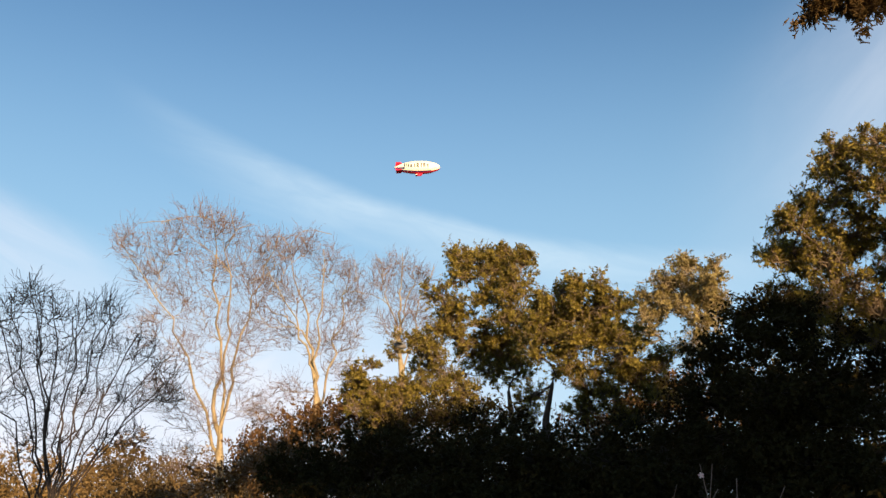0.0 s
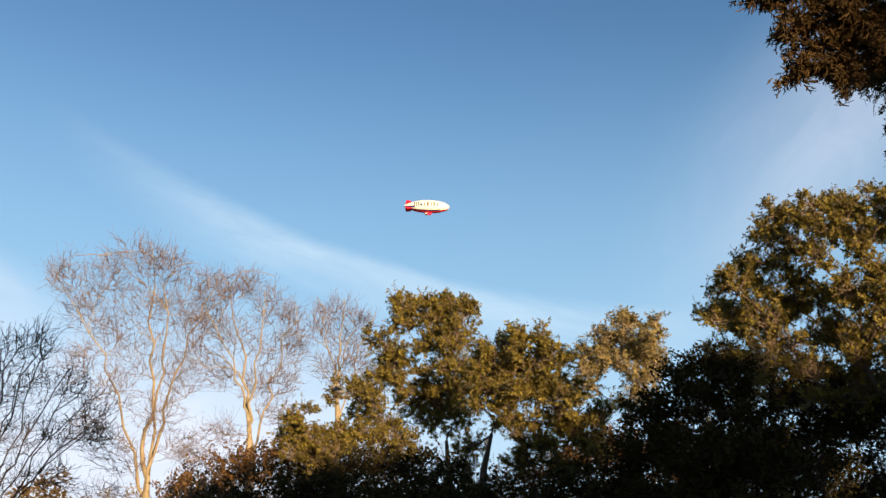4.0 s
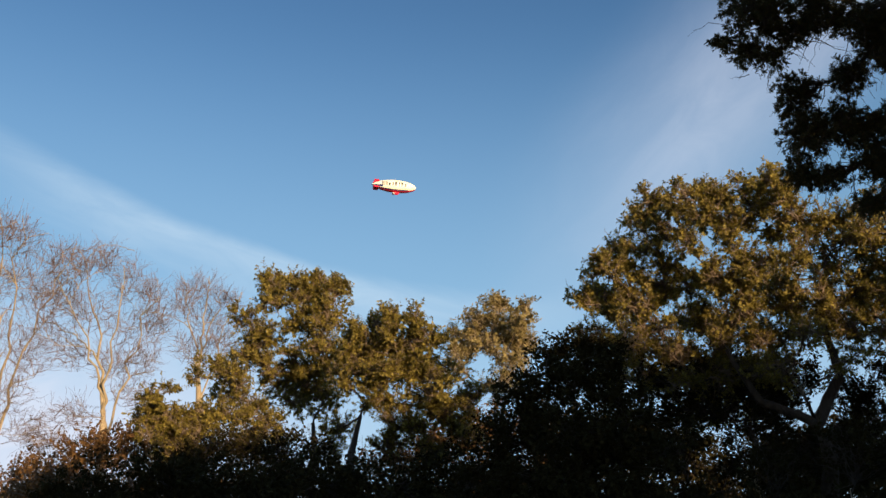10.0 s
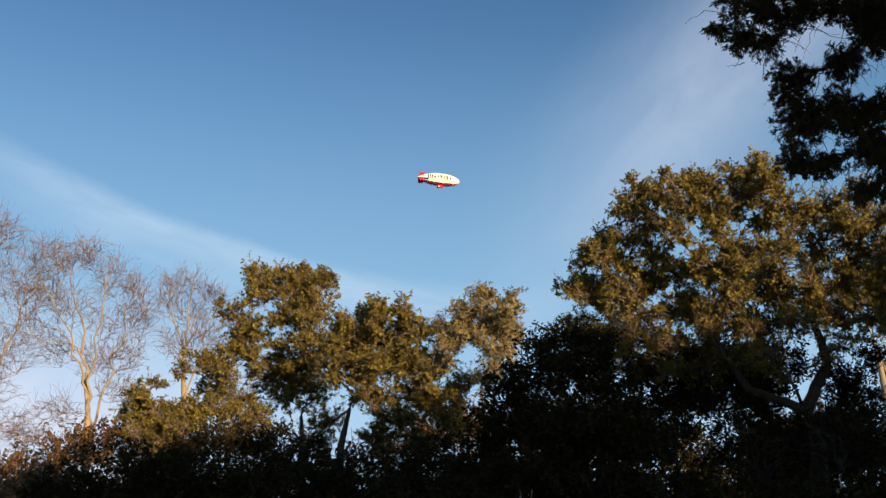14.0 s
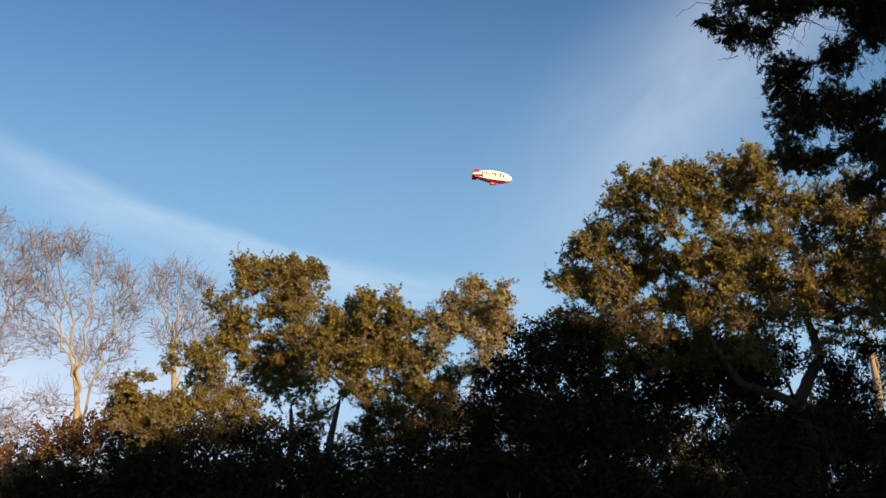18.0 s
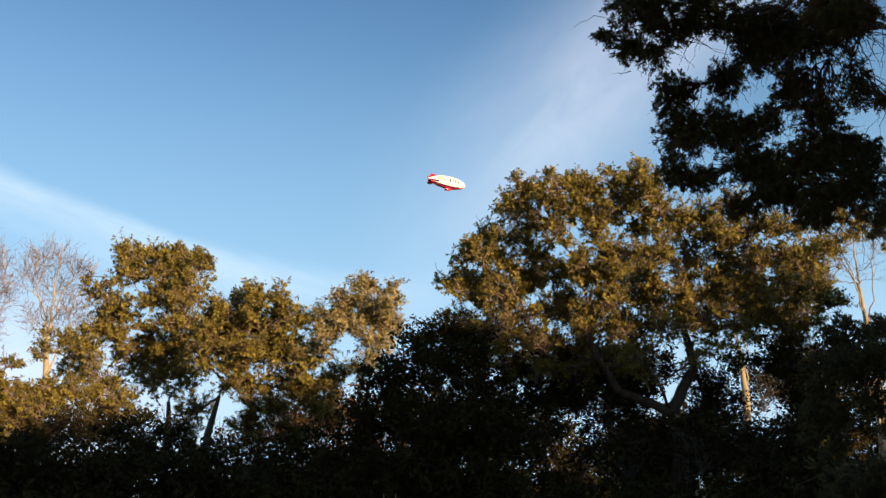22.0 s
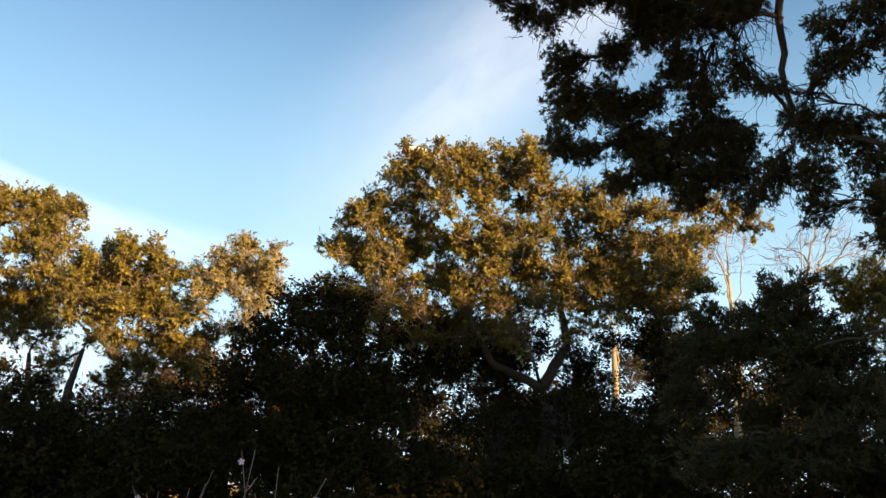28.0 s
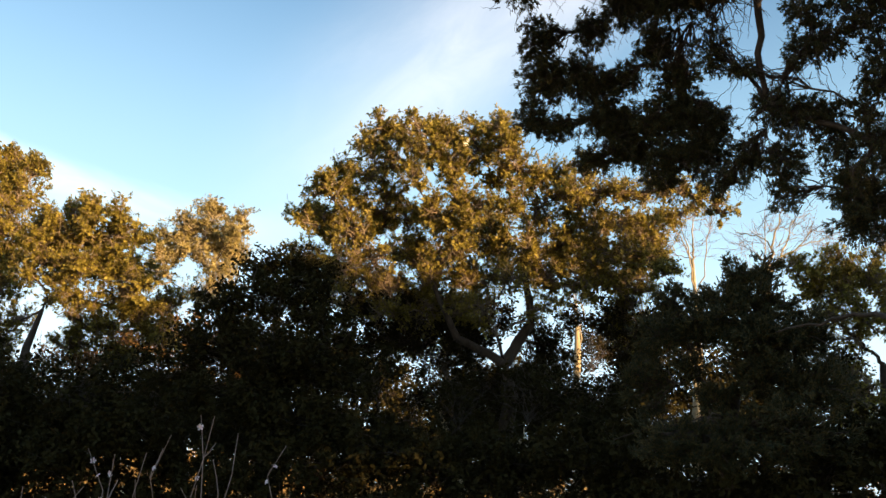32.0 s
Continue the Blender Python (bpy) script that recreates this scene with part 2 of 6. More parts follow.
def tubes(paths, sides):
    """Tapered tubes round many paths of (points, radii): arrays of vertices and quads."""
    groups = {}
    for pts, rad in paths:
        groups.setdefault(len(pts), []).append((pts, rad))
    V, F, base = [], [], 0
    ang = np.arange(sides) * 2 * np.pi / sides
    for k, g in groups.items():
        P = np.array([p for p, _ in g], dtype=np.float64)
        R = np.array([r for _, r in g], dtype=np.float64)
        T = np.gradient(P, axis=1)
        T /= np.linalg.norm(T, axis=2, keepdims=True) + 1e-9
        ref = np.where(np.abs(T[..., 2:3]) < 0.8, np.array([0.0, 0, 1]), np.array([1.0, 0, 0]))
        ref[:] = ref[:, :1]
        A = np.cross(T, ref)
        A /= np.linalg.norm(A, axis=2, keepdims=True) + 1e-9
        B = np.cross(T, A)
        ring = P[:, :, None] + R[:, :, None, None] * (A[:, :, None] * np.cos(ang)[:, None] + B[:, :, None] * np.sin(ang)[:, None])
        n = len(g)
        V.append(ring.reshape(-1, 3))
        idx = base + np.arange(n * k * sides).reshape(n, k, sides)
        a, b = idx[:, :-1], idx[:, 1:]
        q = np.stack([a, np.roll(a, -1, 2), np.roll(b, -1, 2), b], -1)
        F.append(q.reshape(-1, 4))
        base += n * k * sides
    return np.concatenate(V), np.concatenate(F)


def curve_path(p0, p1, sag, r0, r1, rng, n=7, wob=0.05):
    """A bowed, slightly crooked path from p0 to p1; sag lifts its middle."""
    p0, p1 = np.array(p0, float), np.array(p1, float)
    t = np.linspace(0, 1, n)[:, None]
    L = np.linalg.norm(p1 - p0)
    mid = (p0 + p1) / 2 + np.array([0, 0, sag * L]) + rng.normal(0, wob * L, 3)
    pts = (1 - t) ** 2 * p0 + 2 * t * (1 - t) * mid + t * t * p1
    pts[1:-1] += rng.normal(0, wob * L * 0.35, (n - 2, 3))
    return pts, r0 + (r1 - r0) * t[:, 0] ** 0.8


def blades(cent, normal, axis, length, width, fold=0.25):
    """Small folded leaves, two triangles each with a crease: vertices and triangles."""
    n = len(cent)
    side = np.cross(normal, axis)
    side /= np.linalg.norm(side, axis=1, keepdims=True) + 1e-9
    L, Wd = length[:, None], width[:, None]
    base, tip = cent - axis * L * 0.5, cent + axis * L * 0.5
    lift = normal * Wd * fold
    s1, s2 = cent + side * Wd * 0.5 + lift - axis * L * 0.06, cent - side * Wd * 0.5 + lift - axis * L * 0.06
    V = np.stack([base, s1, tip, s2], 1).reshape(-1, 3)
    i = np.arange(n)[:, None] * 4
    return V, np.concatenate([i + np.array([0, 1, 2]), i + np.array([0, 2, 3])])


def unit(rng, n):
    v = rng.normal(size=(n, 3))
    return v / (np.linalg.norm(v, axis=1, keepdims=True) + 1e-9)


def clump_points(rng, lobe, tuft, dense):
    """Centres of the leaf tufts of one lobe of a crown, crowded towards its outside, some straying out of it."""
    x, y, z, rx, rz = lobe
    n = max(5, int(dense * (rx * rx * rz) ** (2 / 3) / (tuft * tuft)))
    u = unit(rng, n) * (rng.uniform(0.1, 1.0, (n, 1)) ** 0.6) * (1.0 + 0.08 * rng.exponential(1.0, (n, 1)) * rng.choice([-1, 1], (n, 1)))
    return np.array([x, y, z]) + u * np.array([rx, rx, rz])


def leaf_tufts(rng, cents, mid, tuft, per, leaf, ratio=0.5):
    """Leaves set along a short spray at every tuft centre; the sprays point up and outwards."""
    m = len(cents)
    n = m * per
    c = np.repeat(cents, per, 0)
    way = unit(rng, m) + np.array([0, 0, 0.55])
    if mid is not None:
        out = cents - mid
        way += 0.8 * out / (np.linalg.norm(out, axis=1, keepdims=True) + 1e-6)
    way /= np.linalg.norm(way, axis=1, keepdims=True)
    w = np.repeat(way, per, 0)
    size = np.repeat(tuft * rng.uniform(0.6, 1.3, m), per)[:, None]
    off = w * rng.uniform(-0.9, 0.95, (n, 1)) * size + rng.normal(0, 0.29, (n, 3)) * size
    nor = unit(rng, n) * 0.9 + np.array([0, 0, 0.5])
    nor /= np.linalg.norm(nor, axis=1, keepdims=True)
    ax = unit(rng, n) + w * 0.7
    ax -= nor * (ax * nor).sum(1, keepdims=True)
    ax /= np.linalg.norm(ax, axis=1, keepdims=True) + 1e-9
    ln = leaf * rng.uniform(0.6, 1.4, n)
    return blades(c + off, nor, ax, ln, ln * ratio * rng.uniform(0.8, 1.2, n))


def join_limbs(root, nodes, node_r, lobes, fk, bark, rng, thick, name="limb", sides=6):
    """Limbs that fork off one another towards the middle of every lobe; gives each lobe's limb."""
    made = []
    for loc in sorted(lobes, key=lambda l: np.linalg.norm(np.array(l[:3]) - fk)):
        mid = np.array(loc[:3])
        near = np.array(nodes)
        gap = np.linalg.norm(near - mid, axis=1) + 0.25 * np.maximum(0, near[:, 2] - mid[2]) + 0.12 * np.linalg.norm(near - fk, axis=1)
        i = int(gap.argmin())
        r = min(node_r[i] * 0.75, thick * (0.5 + float(gap[i])))
        path = curve_path(near[i], mid, rng.uniform(-0.04, 0.12), r, max(thick * 0.2, r * 0.4), rng, 9, 0.09)
        nodes += [p for p in path[0][2:]]
        node_r += [q for q in path[1][2:]]
        made.append((loc, path, raw_mesh(name, *tubes([path], sides), bark, root, smooth=True)))
    return made


def leafy_tree(name, base, fork, lobes, leaf_mat, bark, label, category="tree", group="", seed=1, trunk_r=0.14, tuft=0.2, per=34,
               leaf=0.055, dense=2.6, ratio=0.5, twig_mat=None, tangle=0, stray=0.0):
    """Trunk, crooked limbs that fork towards every lobe of the crown, twigs to every tuft, and the leaves."""
    rng = np.random.default_rng(seed)
    root = tagged(new(name), label, category, group)
    root.location = base
    o = np.array(base, float)
    fk = np.array(fork, float) - o
    pts, rad = curve_path((0, 0, -0.05), fk, 0.0, trunk_r * 1.25, trunk_r * 0.8, rng, 9, 0.04)
    rad[0] *= 1.3
    raw_mesh("trunk", *tubes([(pts, rad)], 9), bark, root, smooth=True)
    nodes, node_r = [p for p in pts[6:]], [r * 0.85 for r in rad[6:]]
    local = [(l[0] - o[0], l[1] - o[1], l[2] - o[2], l[3], l[4]) for l in lobes]
    for loc, limb, _ in join_limbs(root, nodes, node_r, local, fk, bark, rng, 0.035):
        cents = clump_points(rng, loc, tuft, dense)
        clump = raw_mesh("foliage_clump", *leaf_tufts(rng, cents, np.array(loc[:3]), tuft, per, leaf, ratio), leaf_mat, root, kind="stuff")
        if stray:
            wide = clump_points(rng, (*loc[:3], loc[3] * 1.3, loc[4] * 1.25), tuft, dense * stray)
            raw_mesh("foliage_clump", *leaf_tufts(rng, wide, np.array(loc[:3]), tuft, max(6, per // 2), leaf, ratio), leaf_mat, root, kind="stuff")
            cents = np.concatenate([cents, wide])
        tw = [curve_path(limb[0][rng.integers(3, 9)], c, 0.05, 0.007, 0.0025, rng, 5, 0.1) for c in cents]
        for k in range(tangle):
            q = limb[0][rng.integers(3, 9)] + rng.normal(0, 0.25, 3) * loc[3]
            tw.append(curve_path(q, q + (unit(rng, 1)[0] + np.array([0, 0, 0.25])) * loc[3] * rng.uniform(0.4, 1.0), 0.0, 0.0075, 0.0022, rng, 7, 0.14))
        raw_mesh("twig_mass", *tubes(tw, 3), twig_mat or OAK_TWIG, clump, kind="stuff")
    return root


def bend(p0, d0, p1, r0, r1, rng, n=6, wob=0.05, lean=0.42):
    """A path that leaves p0 along d0 and bows over to p1."""
    p0, p1 = np.array(p0, float), np.array(p1, float)
    L = np.linalg.norm(p1 - p0) + 1e-6
    t = np.linspace(0, 1, n)[:, None]
    pts = (1 - t) ** 2 * p0 + 2 * t * (1 - t) * (p0 + np.array(d0) * lean * L) + t * t * p1
    pts[1:-1] += rng.normal(0, wob * L * 0.35, (n - 2, 3))
    return pts, r0 + (r1 - r0) * t[:, 0] ** 0.8


def in_lobe(rng, lobe, n, lo=0.25):
    """n places in a lobe, most of them towards its outside."""
    return np.array(lobe[:3]) + unit(rng, n) * (rng.uniform(lo, 1.0, (n, 1)) ** 0.6) * np.array([lobe[3], lobe[3], lobe[4]])


def oak_tree(name, base, fork, lobes, leaf_mat, bark, label, group="", seed=1, trunk_r=0.12, leaf=0.042, shoot=0.15, arms=9, shoots=13, per=15, twig_mat=None, lean=0.04):
    """A live oak: trunk, crooked limbs, in every lobe a few crooked branchlets, and shoots with whorls of leaves along them.
    A lobe's last number says how leafy it is: below one its branchlets show bare."""
    rng = np.random.default_rng(seed)
    root = tagged(new(name), label, "tree", group)
    root.location = base
    o = np.array(base, float)
    fk = np.array(fork, float) - o
    pts, rad = curve_path((0, 0, -0.05), fk, 0.0, trunk_r * 1.25, trunk_r * 0.8, rng, 9, lean)
    rad[0] *= 1.3
    rad[-2:] *= (0.8, 0.4)
    raw_mesh("trunk", *tubes([(pts, rad)], 9), bark, root, smooth=True)
    local = [(l[0] - o[0], l[1] - o[1], l[2] - o[2], *l[3:]) for l in lobes]
    for loc, limb, limb_ob in join_limbs(root, [p for p in pts[6:]], [r * 0.85 for r in rad[6:]], local, fk, bark, rng, 0.04):
        mid, leafy = np.array(loc[:3]), loc[5]
        loc = (*loc[:3], loc[3] * 1.12, loc[4] * 1.12)
        size = (loc[3] * loc[3] * loc[4]) ** (1 / 3)
        na = max(5, int(arms * size / 0.25)) + int((1 - leafy) * 8)
        arm, twig, C, W = [], [], [], []
        for tip in in_lobe(rng, loc, na, 0.35):
            i = rng.integers(4, 9)
            d = unit(rng, 1)[0] * 0.7 + (tip - limb[0][i]) / (np.linalg.norm(tip - limb[0][i]) + 1e-6)
            path = bend(limb[0][i], d, tip, 0.0115, 0.0042, rng, 7, 0.16)
            arm.append(path)
            for k in range(int(4 + 7 * (1 - leafy))):
                q = path[0][rng.integers(1, 6)]
                twig.append(curve_path(q, q + (unit(rng, 1)[0] + np.array([0, 0, 0.2])) * size * rng.uniform(0.3, 0.9), 0.0, 0.006, 0.0022, rng, 5, 0.12))
            ns = rng.poisson(shoots * leafy * rng.uniform(0.6, 1.4))
            for k in range(ns):
                f = rng.uniform(0.25, 1.0) ** 0.6 * 6
                j = min(5, int(f))
                q = path[0][j] + (path[0][j + 1] - path[0][j]) * (f - j)
                out = (q - mid) / np.array([loc[3], loc[3], loc[4]])
                w = out * 0.8 + unit(rng, 1)[0] * 0.75 + np.array([0, 0, 0.45])
                w /= np.linalg.norm(w)
                w *= shoot * rng.uniform(0.4, 1.25)
                C.append(q)
                W.append(w)
                twig.append((np.stack([q, q + w * 0.55 + rng.normal(0, 0.08, 3) * shoot, q + w]), np.array([0.004, 0.003, 0.0015])))
        raw_mesh("branchlet_mass", *tubes(arm, 4), twig_mat or OAK_TWIG, limb_ob, kind="stuff", smooth=True)
        raw_mesh("twig_mass", *tubes(twig, 3), twig_mat or OAK_TWIG, limb_ob, kind="stuff")
        if not C:
            continue
        m = len(C)
        c, w = np.repeat(np.array(C), per, 0), np.repeat(np.array(W), per, 0)
        n = m * per
        along = rng.uniform(0.1, 1.05, (n, 1)) ** 0.75
        wu = w / np.linalg.norm(w, axis=1, keepdims=True)
        side = unit(rng, n)
        side -= wu * (side * wu).sum(1, keepdims=True)
        side /= np.linalg.norm(side, axis=1, keepdims=True) + 1e-9
        ax = wu * 0.55 + side
        ax /= np.linalg.norm(ax, axis=1, keepdims=True)
        nor = wu - side * 0.5 + unit(rng, n) * 0.5 + np.array([0, 0, 0.15])
        nor -= ax * (nor * ax).sum(1, keepdims=True)
        nor /= np.linalg.norm(nor, axis=1, keepdims=True) + 1e-9
        ln = leaf * rng.uniform(0.6, 1.3, n)
        cents = c + w * along + ax * ln[:, None] * 0.6
        raw_mesh("foliage_clump", *blades(cents, nor, ax, ln, ln * 0.5 * rng.uniform(0.8, 1.2, n)), leaf_mat, limb_ob, kind="stuff")
    return root


def bare_tree(name, base, fork, tips, lobes, bark, twig, label, seed=1, trunk_r=0.16, group="leafless trees", many=(14, 130, 170), fine=0.0078, reach=0.5, stems=4):
    """A leafless tree: trunk, main stems towards given tips, branches and twigs that fork off them upwards into every lobe.
    many: branches, side branches and twigs in a lobe of middling size."""
    rng = np.random.default_rng(seed)
    root = tagged(new(name), label, "tree", group)
    root.location = base
    o = np.array(base, float)
    fk = np.array(fork, float) - o
    pts, rad = curve_path((0, 0, -0.05), fk, 0, trunk_r * 1.2, trunk_r * 0.95, rng, 8, 0.02)
    rad[-1] *= 0.55
    raw_mesh("trunk", *tubes([(pts, rad)], 9), bark, root, smooth=True)
    pos, way, thick, own = np.zeros((90000, 3)), np.zeros((90000, 3)), np.zeros(90000), np.zeros(90000, int)
    limbs, fine_wood, count = [], [], [0]

    def keep(path, k, first):
        d = np.gradient(path[0], axis=0)
        d /= np.linalg.norm(d, axis=1, keepdims=True) + 1e-9
        a, b = count[0], count[0] + len(d) - first
        pos[a:b], way[a:b], thick[a:b], own[a:b] = path[0][first:], d[first:], path[1][first:], k
        count[0] = b

    def nearest(p, slack=0.0):
        """The wood from which a branch would grow to p: near, below it and pointing its way."""
        d = way[:count[0]]
        v = p - pos[:count[0]]
        L = np.linalg.norm(v, axis=1) + 1e-6
        cos = (v * d).sum(1) / L
        return int((L * (1.9 - cos) + 0.5 * np.maximum(0, -v[:, 2]) + rng.uniform(0, slack, len(L))).argmin())

    for k, tip in enumerate(tips):
        tp = np.array(tip[:3], float) - o
        r = trunk_r * tip[3]
        if k < stems:
            start, d = pts[7 - k % 3], np.array([0, 0, 1.0])
        else:
            i = nearest(tp)
            start, d, r = pos[i], way[i], min(r, thick[i] * 0.85)
        d = d + 0.55 * (tp - start) / np.linalg.norm(tp - start)
        path = bend(start, d / np.linalg.norm(d), tp, r, fine * 1.1, rng, 14, 0.04, 0.38)
        path[1][:] = r + (fine * 1.1 - r) * np.linspace(0, 1, 14) ** 0.62
        keep(path, k, 2)
        limbs.append(raw_mesh("limb", *tubes([path], 7), bark, root, smooth=True))
        fine_wood.append([])
    for level in (0, 1):
        for lobe in lobes:
            loc = (lobe[0] - o[0], lobe[1] - o[1], lobe[2] - o[2], lobe[3], lobe[4])
            n = max(1, round(many[level] * lobe[5] * (lobe[3] * lobe[4]) ** 0.5 / reach))
            goal = in_lobe(rng, loc, n, 0.1)
            goal = goal[np.argsort(np.linalg.norm(goal - fk, axis=1))]
            for p in goal:
                i = nearest(p, reach * 0.3)
                L = np.linalg.norm(p - pos[i])
                r = min(thick[i] * 0.72, fine * (2.2, 1.25)[level] + 0.012 * L)
                d = way[i] * 0.7 + 0.5 * (p - pos[i]) / (L + 1e-6) + np.array([0, 0, 0.1])
                path = bend(pos[i], d / np.linalg.norm(d), p, r, fine * (0.8, 0.6)[level], rng, (9, 7)[level], 0.07, 0.3)
                k = own[i]
                keep(path, k, 2)
                if level == 0 and L > 0.3:
                    raw_mesh("branch", *tubes([path], 5), bark, limbs[k], smooth=True)
                else:
                    fine_wood[k].append(path)
    total = count[0]
    for lobe in lobes:
        loc = np.array([lobe[0] - o[0], lobe[1] - o[1], lobe[2] - o[2]])
        near = np.nonzero((np.abs(pos[:total] - loc) / np.array([lobe[3], lobe[3], lobe[4]])).max(1) < 1.1)[0]
        near = near[thick[near] < fine * 5]
        if not len(near):
            continue
        for i in rng.choice(near, round(many[2] * lobe[5] * (lobe[3] * lobe[4]) ** 0.5 / reach)):
            d = way[i] + unit(rng, 1)[0] * 0.55 + np.array([0, 0, 0.3])
            d /= np.linalg.norm(d)
            L = reach * rng.uniform(0.3, 1.25)
            fine_wood[own[i]].append(bend(pos[i], way[i], pos[i] + d * L, min(thick[i], fine * 0.75), fine * 0.4, rng, 5, 0.1))
    for limb, wood in zip(limbs, fine_wood):
        if wood:
            raw_mesh("twig_mass", *tubes(wood, 3), twig, limb, kind="stuff")
    return root


def sprays(rng, cents, dirs, tuft, per, length, thick):
    """Scaly evergreen sprigs: every tuft a fan of short thick twiglets, each with two side shoots."""
    n = len(cents) * per
    c, d = np.repeat(cents, per, 0), np.repeat(dirs, per, 0)
    a = d * 0.9 + unit(rng, n) * 0.95
    a /= np.linalg.norm(a, axis=1, keepdims=True)
    p0 = c + rng.normal(0, 0.33, (n, 3)) * tuft
    ln = length * rng.uniform(0.6, 1.3, (n, 1))
    p1 = p0 + a * ln * 0.55 + rng.normal(0, 0.06, (n, 3)) * length
    p2 = p0 + a * ln + rng.normal(0, 0.12, (n, 3)) * length
    P = [np.stack([p0, p1, p2], 1)]
    for k in range(2):
        b = a + unit(rng, n) * 0.9
        b /= np.linalg.norm(b, axis=1, keepdims=True)
        q = p0 + (p1 - p0) * rng.uniform(0.3, 1.0, (n, 1))
        P.append(np.stack([q, q + b * ln * 0.5], 1))
    paths = []
    for Q in P:
        taper = np.array([1.0, 1.05, 0.6]) if Q.shape[1] == 3 else np.array([1.0, 0.7])
        paths += list(zip(Q, thick * taper * rng.uniform(0.8, 1.2, (len(Q), 1))))
    return tubes(paths, 3)


def cedar_bough(root, start, start_r, lobes, rng, tuft, per, length, thick, dense, droop=-0.35, bare=0, mat=None):
    """A bough of an evergreen: forking branches to every lobe, twigs and drooping sprigs."""
    thin = thick * 2.4
    for lobe, wood, limb in join_limbs(root, [np.array(start)], [start_r], lobes, np.array(start), CEDAR_BARK, rng, start_r * 1.1, "branch"):
        cents = clump_points(rng, (*lobe[:3], lobe[3] * 0.96, lobe[4] * 0.96), tuft, dense)
        mid = np.array(lobe[:3])
        tw = [curve_path(wood[0][rng.integers(3, 9)], c, 0.06, thin, thick, rng, 5, 0.12) for c in cents[::2]]
        for k in range(bare):
            q = wood[0][rng.integers(2, 9)] + rng.normal(0, 0.3, 3) * lobe[3]
            tw.append(curve_path(q, q + (unit(rng, 1)[0] + np.array([0, 0, -0.4])) * lobe[3] * rng.uniform(0.7, 1.9), 0.0, thin * 0.7, thick * 0.4, rng, 9, 0.07))
        raw_mesh("twig_mass", *tubes(tw, 3), CEDAR_BARK, limb, kind="stuff")
        dirs = cents - mid
        dirs = dirs / (np.linalg.norm(dirs, axis=1, keepdims=True) + 1e-6) + unit(rng, len(cents)) * 0.6 + np.array([0, 0, droop])
        raw_mesh("sprig_mass", *sprays(rng, cents, dirs, tuft, per, length, thick), mat or CEDAR, limb, kind="stuff")


# ---- places of crowns, stems and boughs ----
ELM_LOBES = [
    (0.46, 16.95, 6.45, 0.33, 0.20, 0.80), (0.98, 16.97, 6.32, 0.39, 0.22, 0.80), (1.37, 16.69, 6.10, 0.30, 0.26, 0.80), (1.08, 16.62, 5.55, 0.38, 0.24, 0.80),
    (1.38, 16.46, 5.11, 0.33, 0.25, 0.80), (1.02, 16.86, 4.98, 0.38, 0.24, 0.70), (0.09, 16.78, 5.60, 0.32, 0.22, 0.70), (0.36, 16.56, 4.90, 0.37, 0.21, 0.50),
    (-0.18, 16.51, 5.17, 0.33, 0.21, 0.50), (0.67, 17.58, 4.59, 0.44, 0.22, 0.50), (1.26, 17.18, 4.64, 0.35, 0.22, 0.70), (-0.33, 16.83, 4.54, 0.38, 0.19, 0.50),
    (0.24, 15.87, 6.35, 0.21, 0.15, 1.00), (0.59, 16.42, 6.36, 0.40, 0.21, 1.00), (1.01, 16.33, 6.30, 0.28, 0.21, 1.00), (1.24, 16.21, 6.46, 0.27, 0.19, 1.00),
    (1.43, 15.82, 6.12, 0.21, 0.27, 1.00), (0.77, 16.02, 5.99, 0.33, 0.19, 1.00), (0.30, 16.22, 6.03, 0.25, 0.13, 1.00), (1.23, 15.63, 5.66, 0.34, 0.22, 1.00),
    (0.85, 16.17, 5.63, 0.33, 0.21, 1.00), (-0.10, 15.92, 5.61, 0.26, 0.15, 1.00), (0.19, 16.58, 5.45, 0.34, 0.19, 1.00), (1.16, 15.75, 5.19, 0.38, 0.24, 1.00),
    (0.78, 16.42, 5.13, 0.31, 0.21, 1.00), (0.11, 16.64, 5.13, 0.34, 0.19, 0.70), (1.43, 15.98, 4.81, 0.30, 0.30, 1.00), (1.01, 16.70, 4.80, 0.36, 0.25, 1.00),
    (0.48, 16.73, 4.69, 0.32, 0.19, 0.40), (-0.20, 15.88, 4.65, 0.30, 0.18, 0.70), (-0.59, 16.53, 4.87, 0.31, 0.21, 1.00), (-0.83, 15.86, 4.58, 0.18, 0.13, 1.00),
    (1.29, 16.35, 4.39, 0.31, 0.23, 0.70), (0.76, 16.34, 4.28, 0.33, 0.19, 0.40), (0.05, 16.14, 4.23, 0.32, 0.17, 0.30),
]
ELM_FORK = (1.13, 16.28, 3.96)
ELM_BASE = (1.34, 16.41, 0.00)
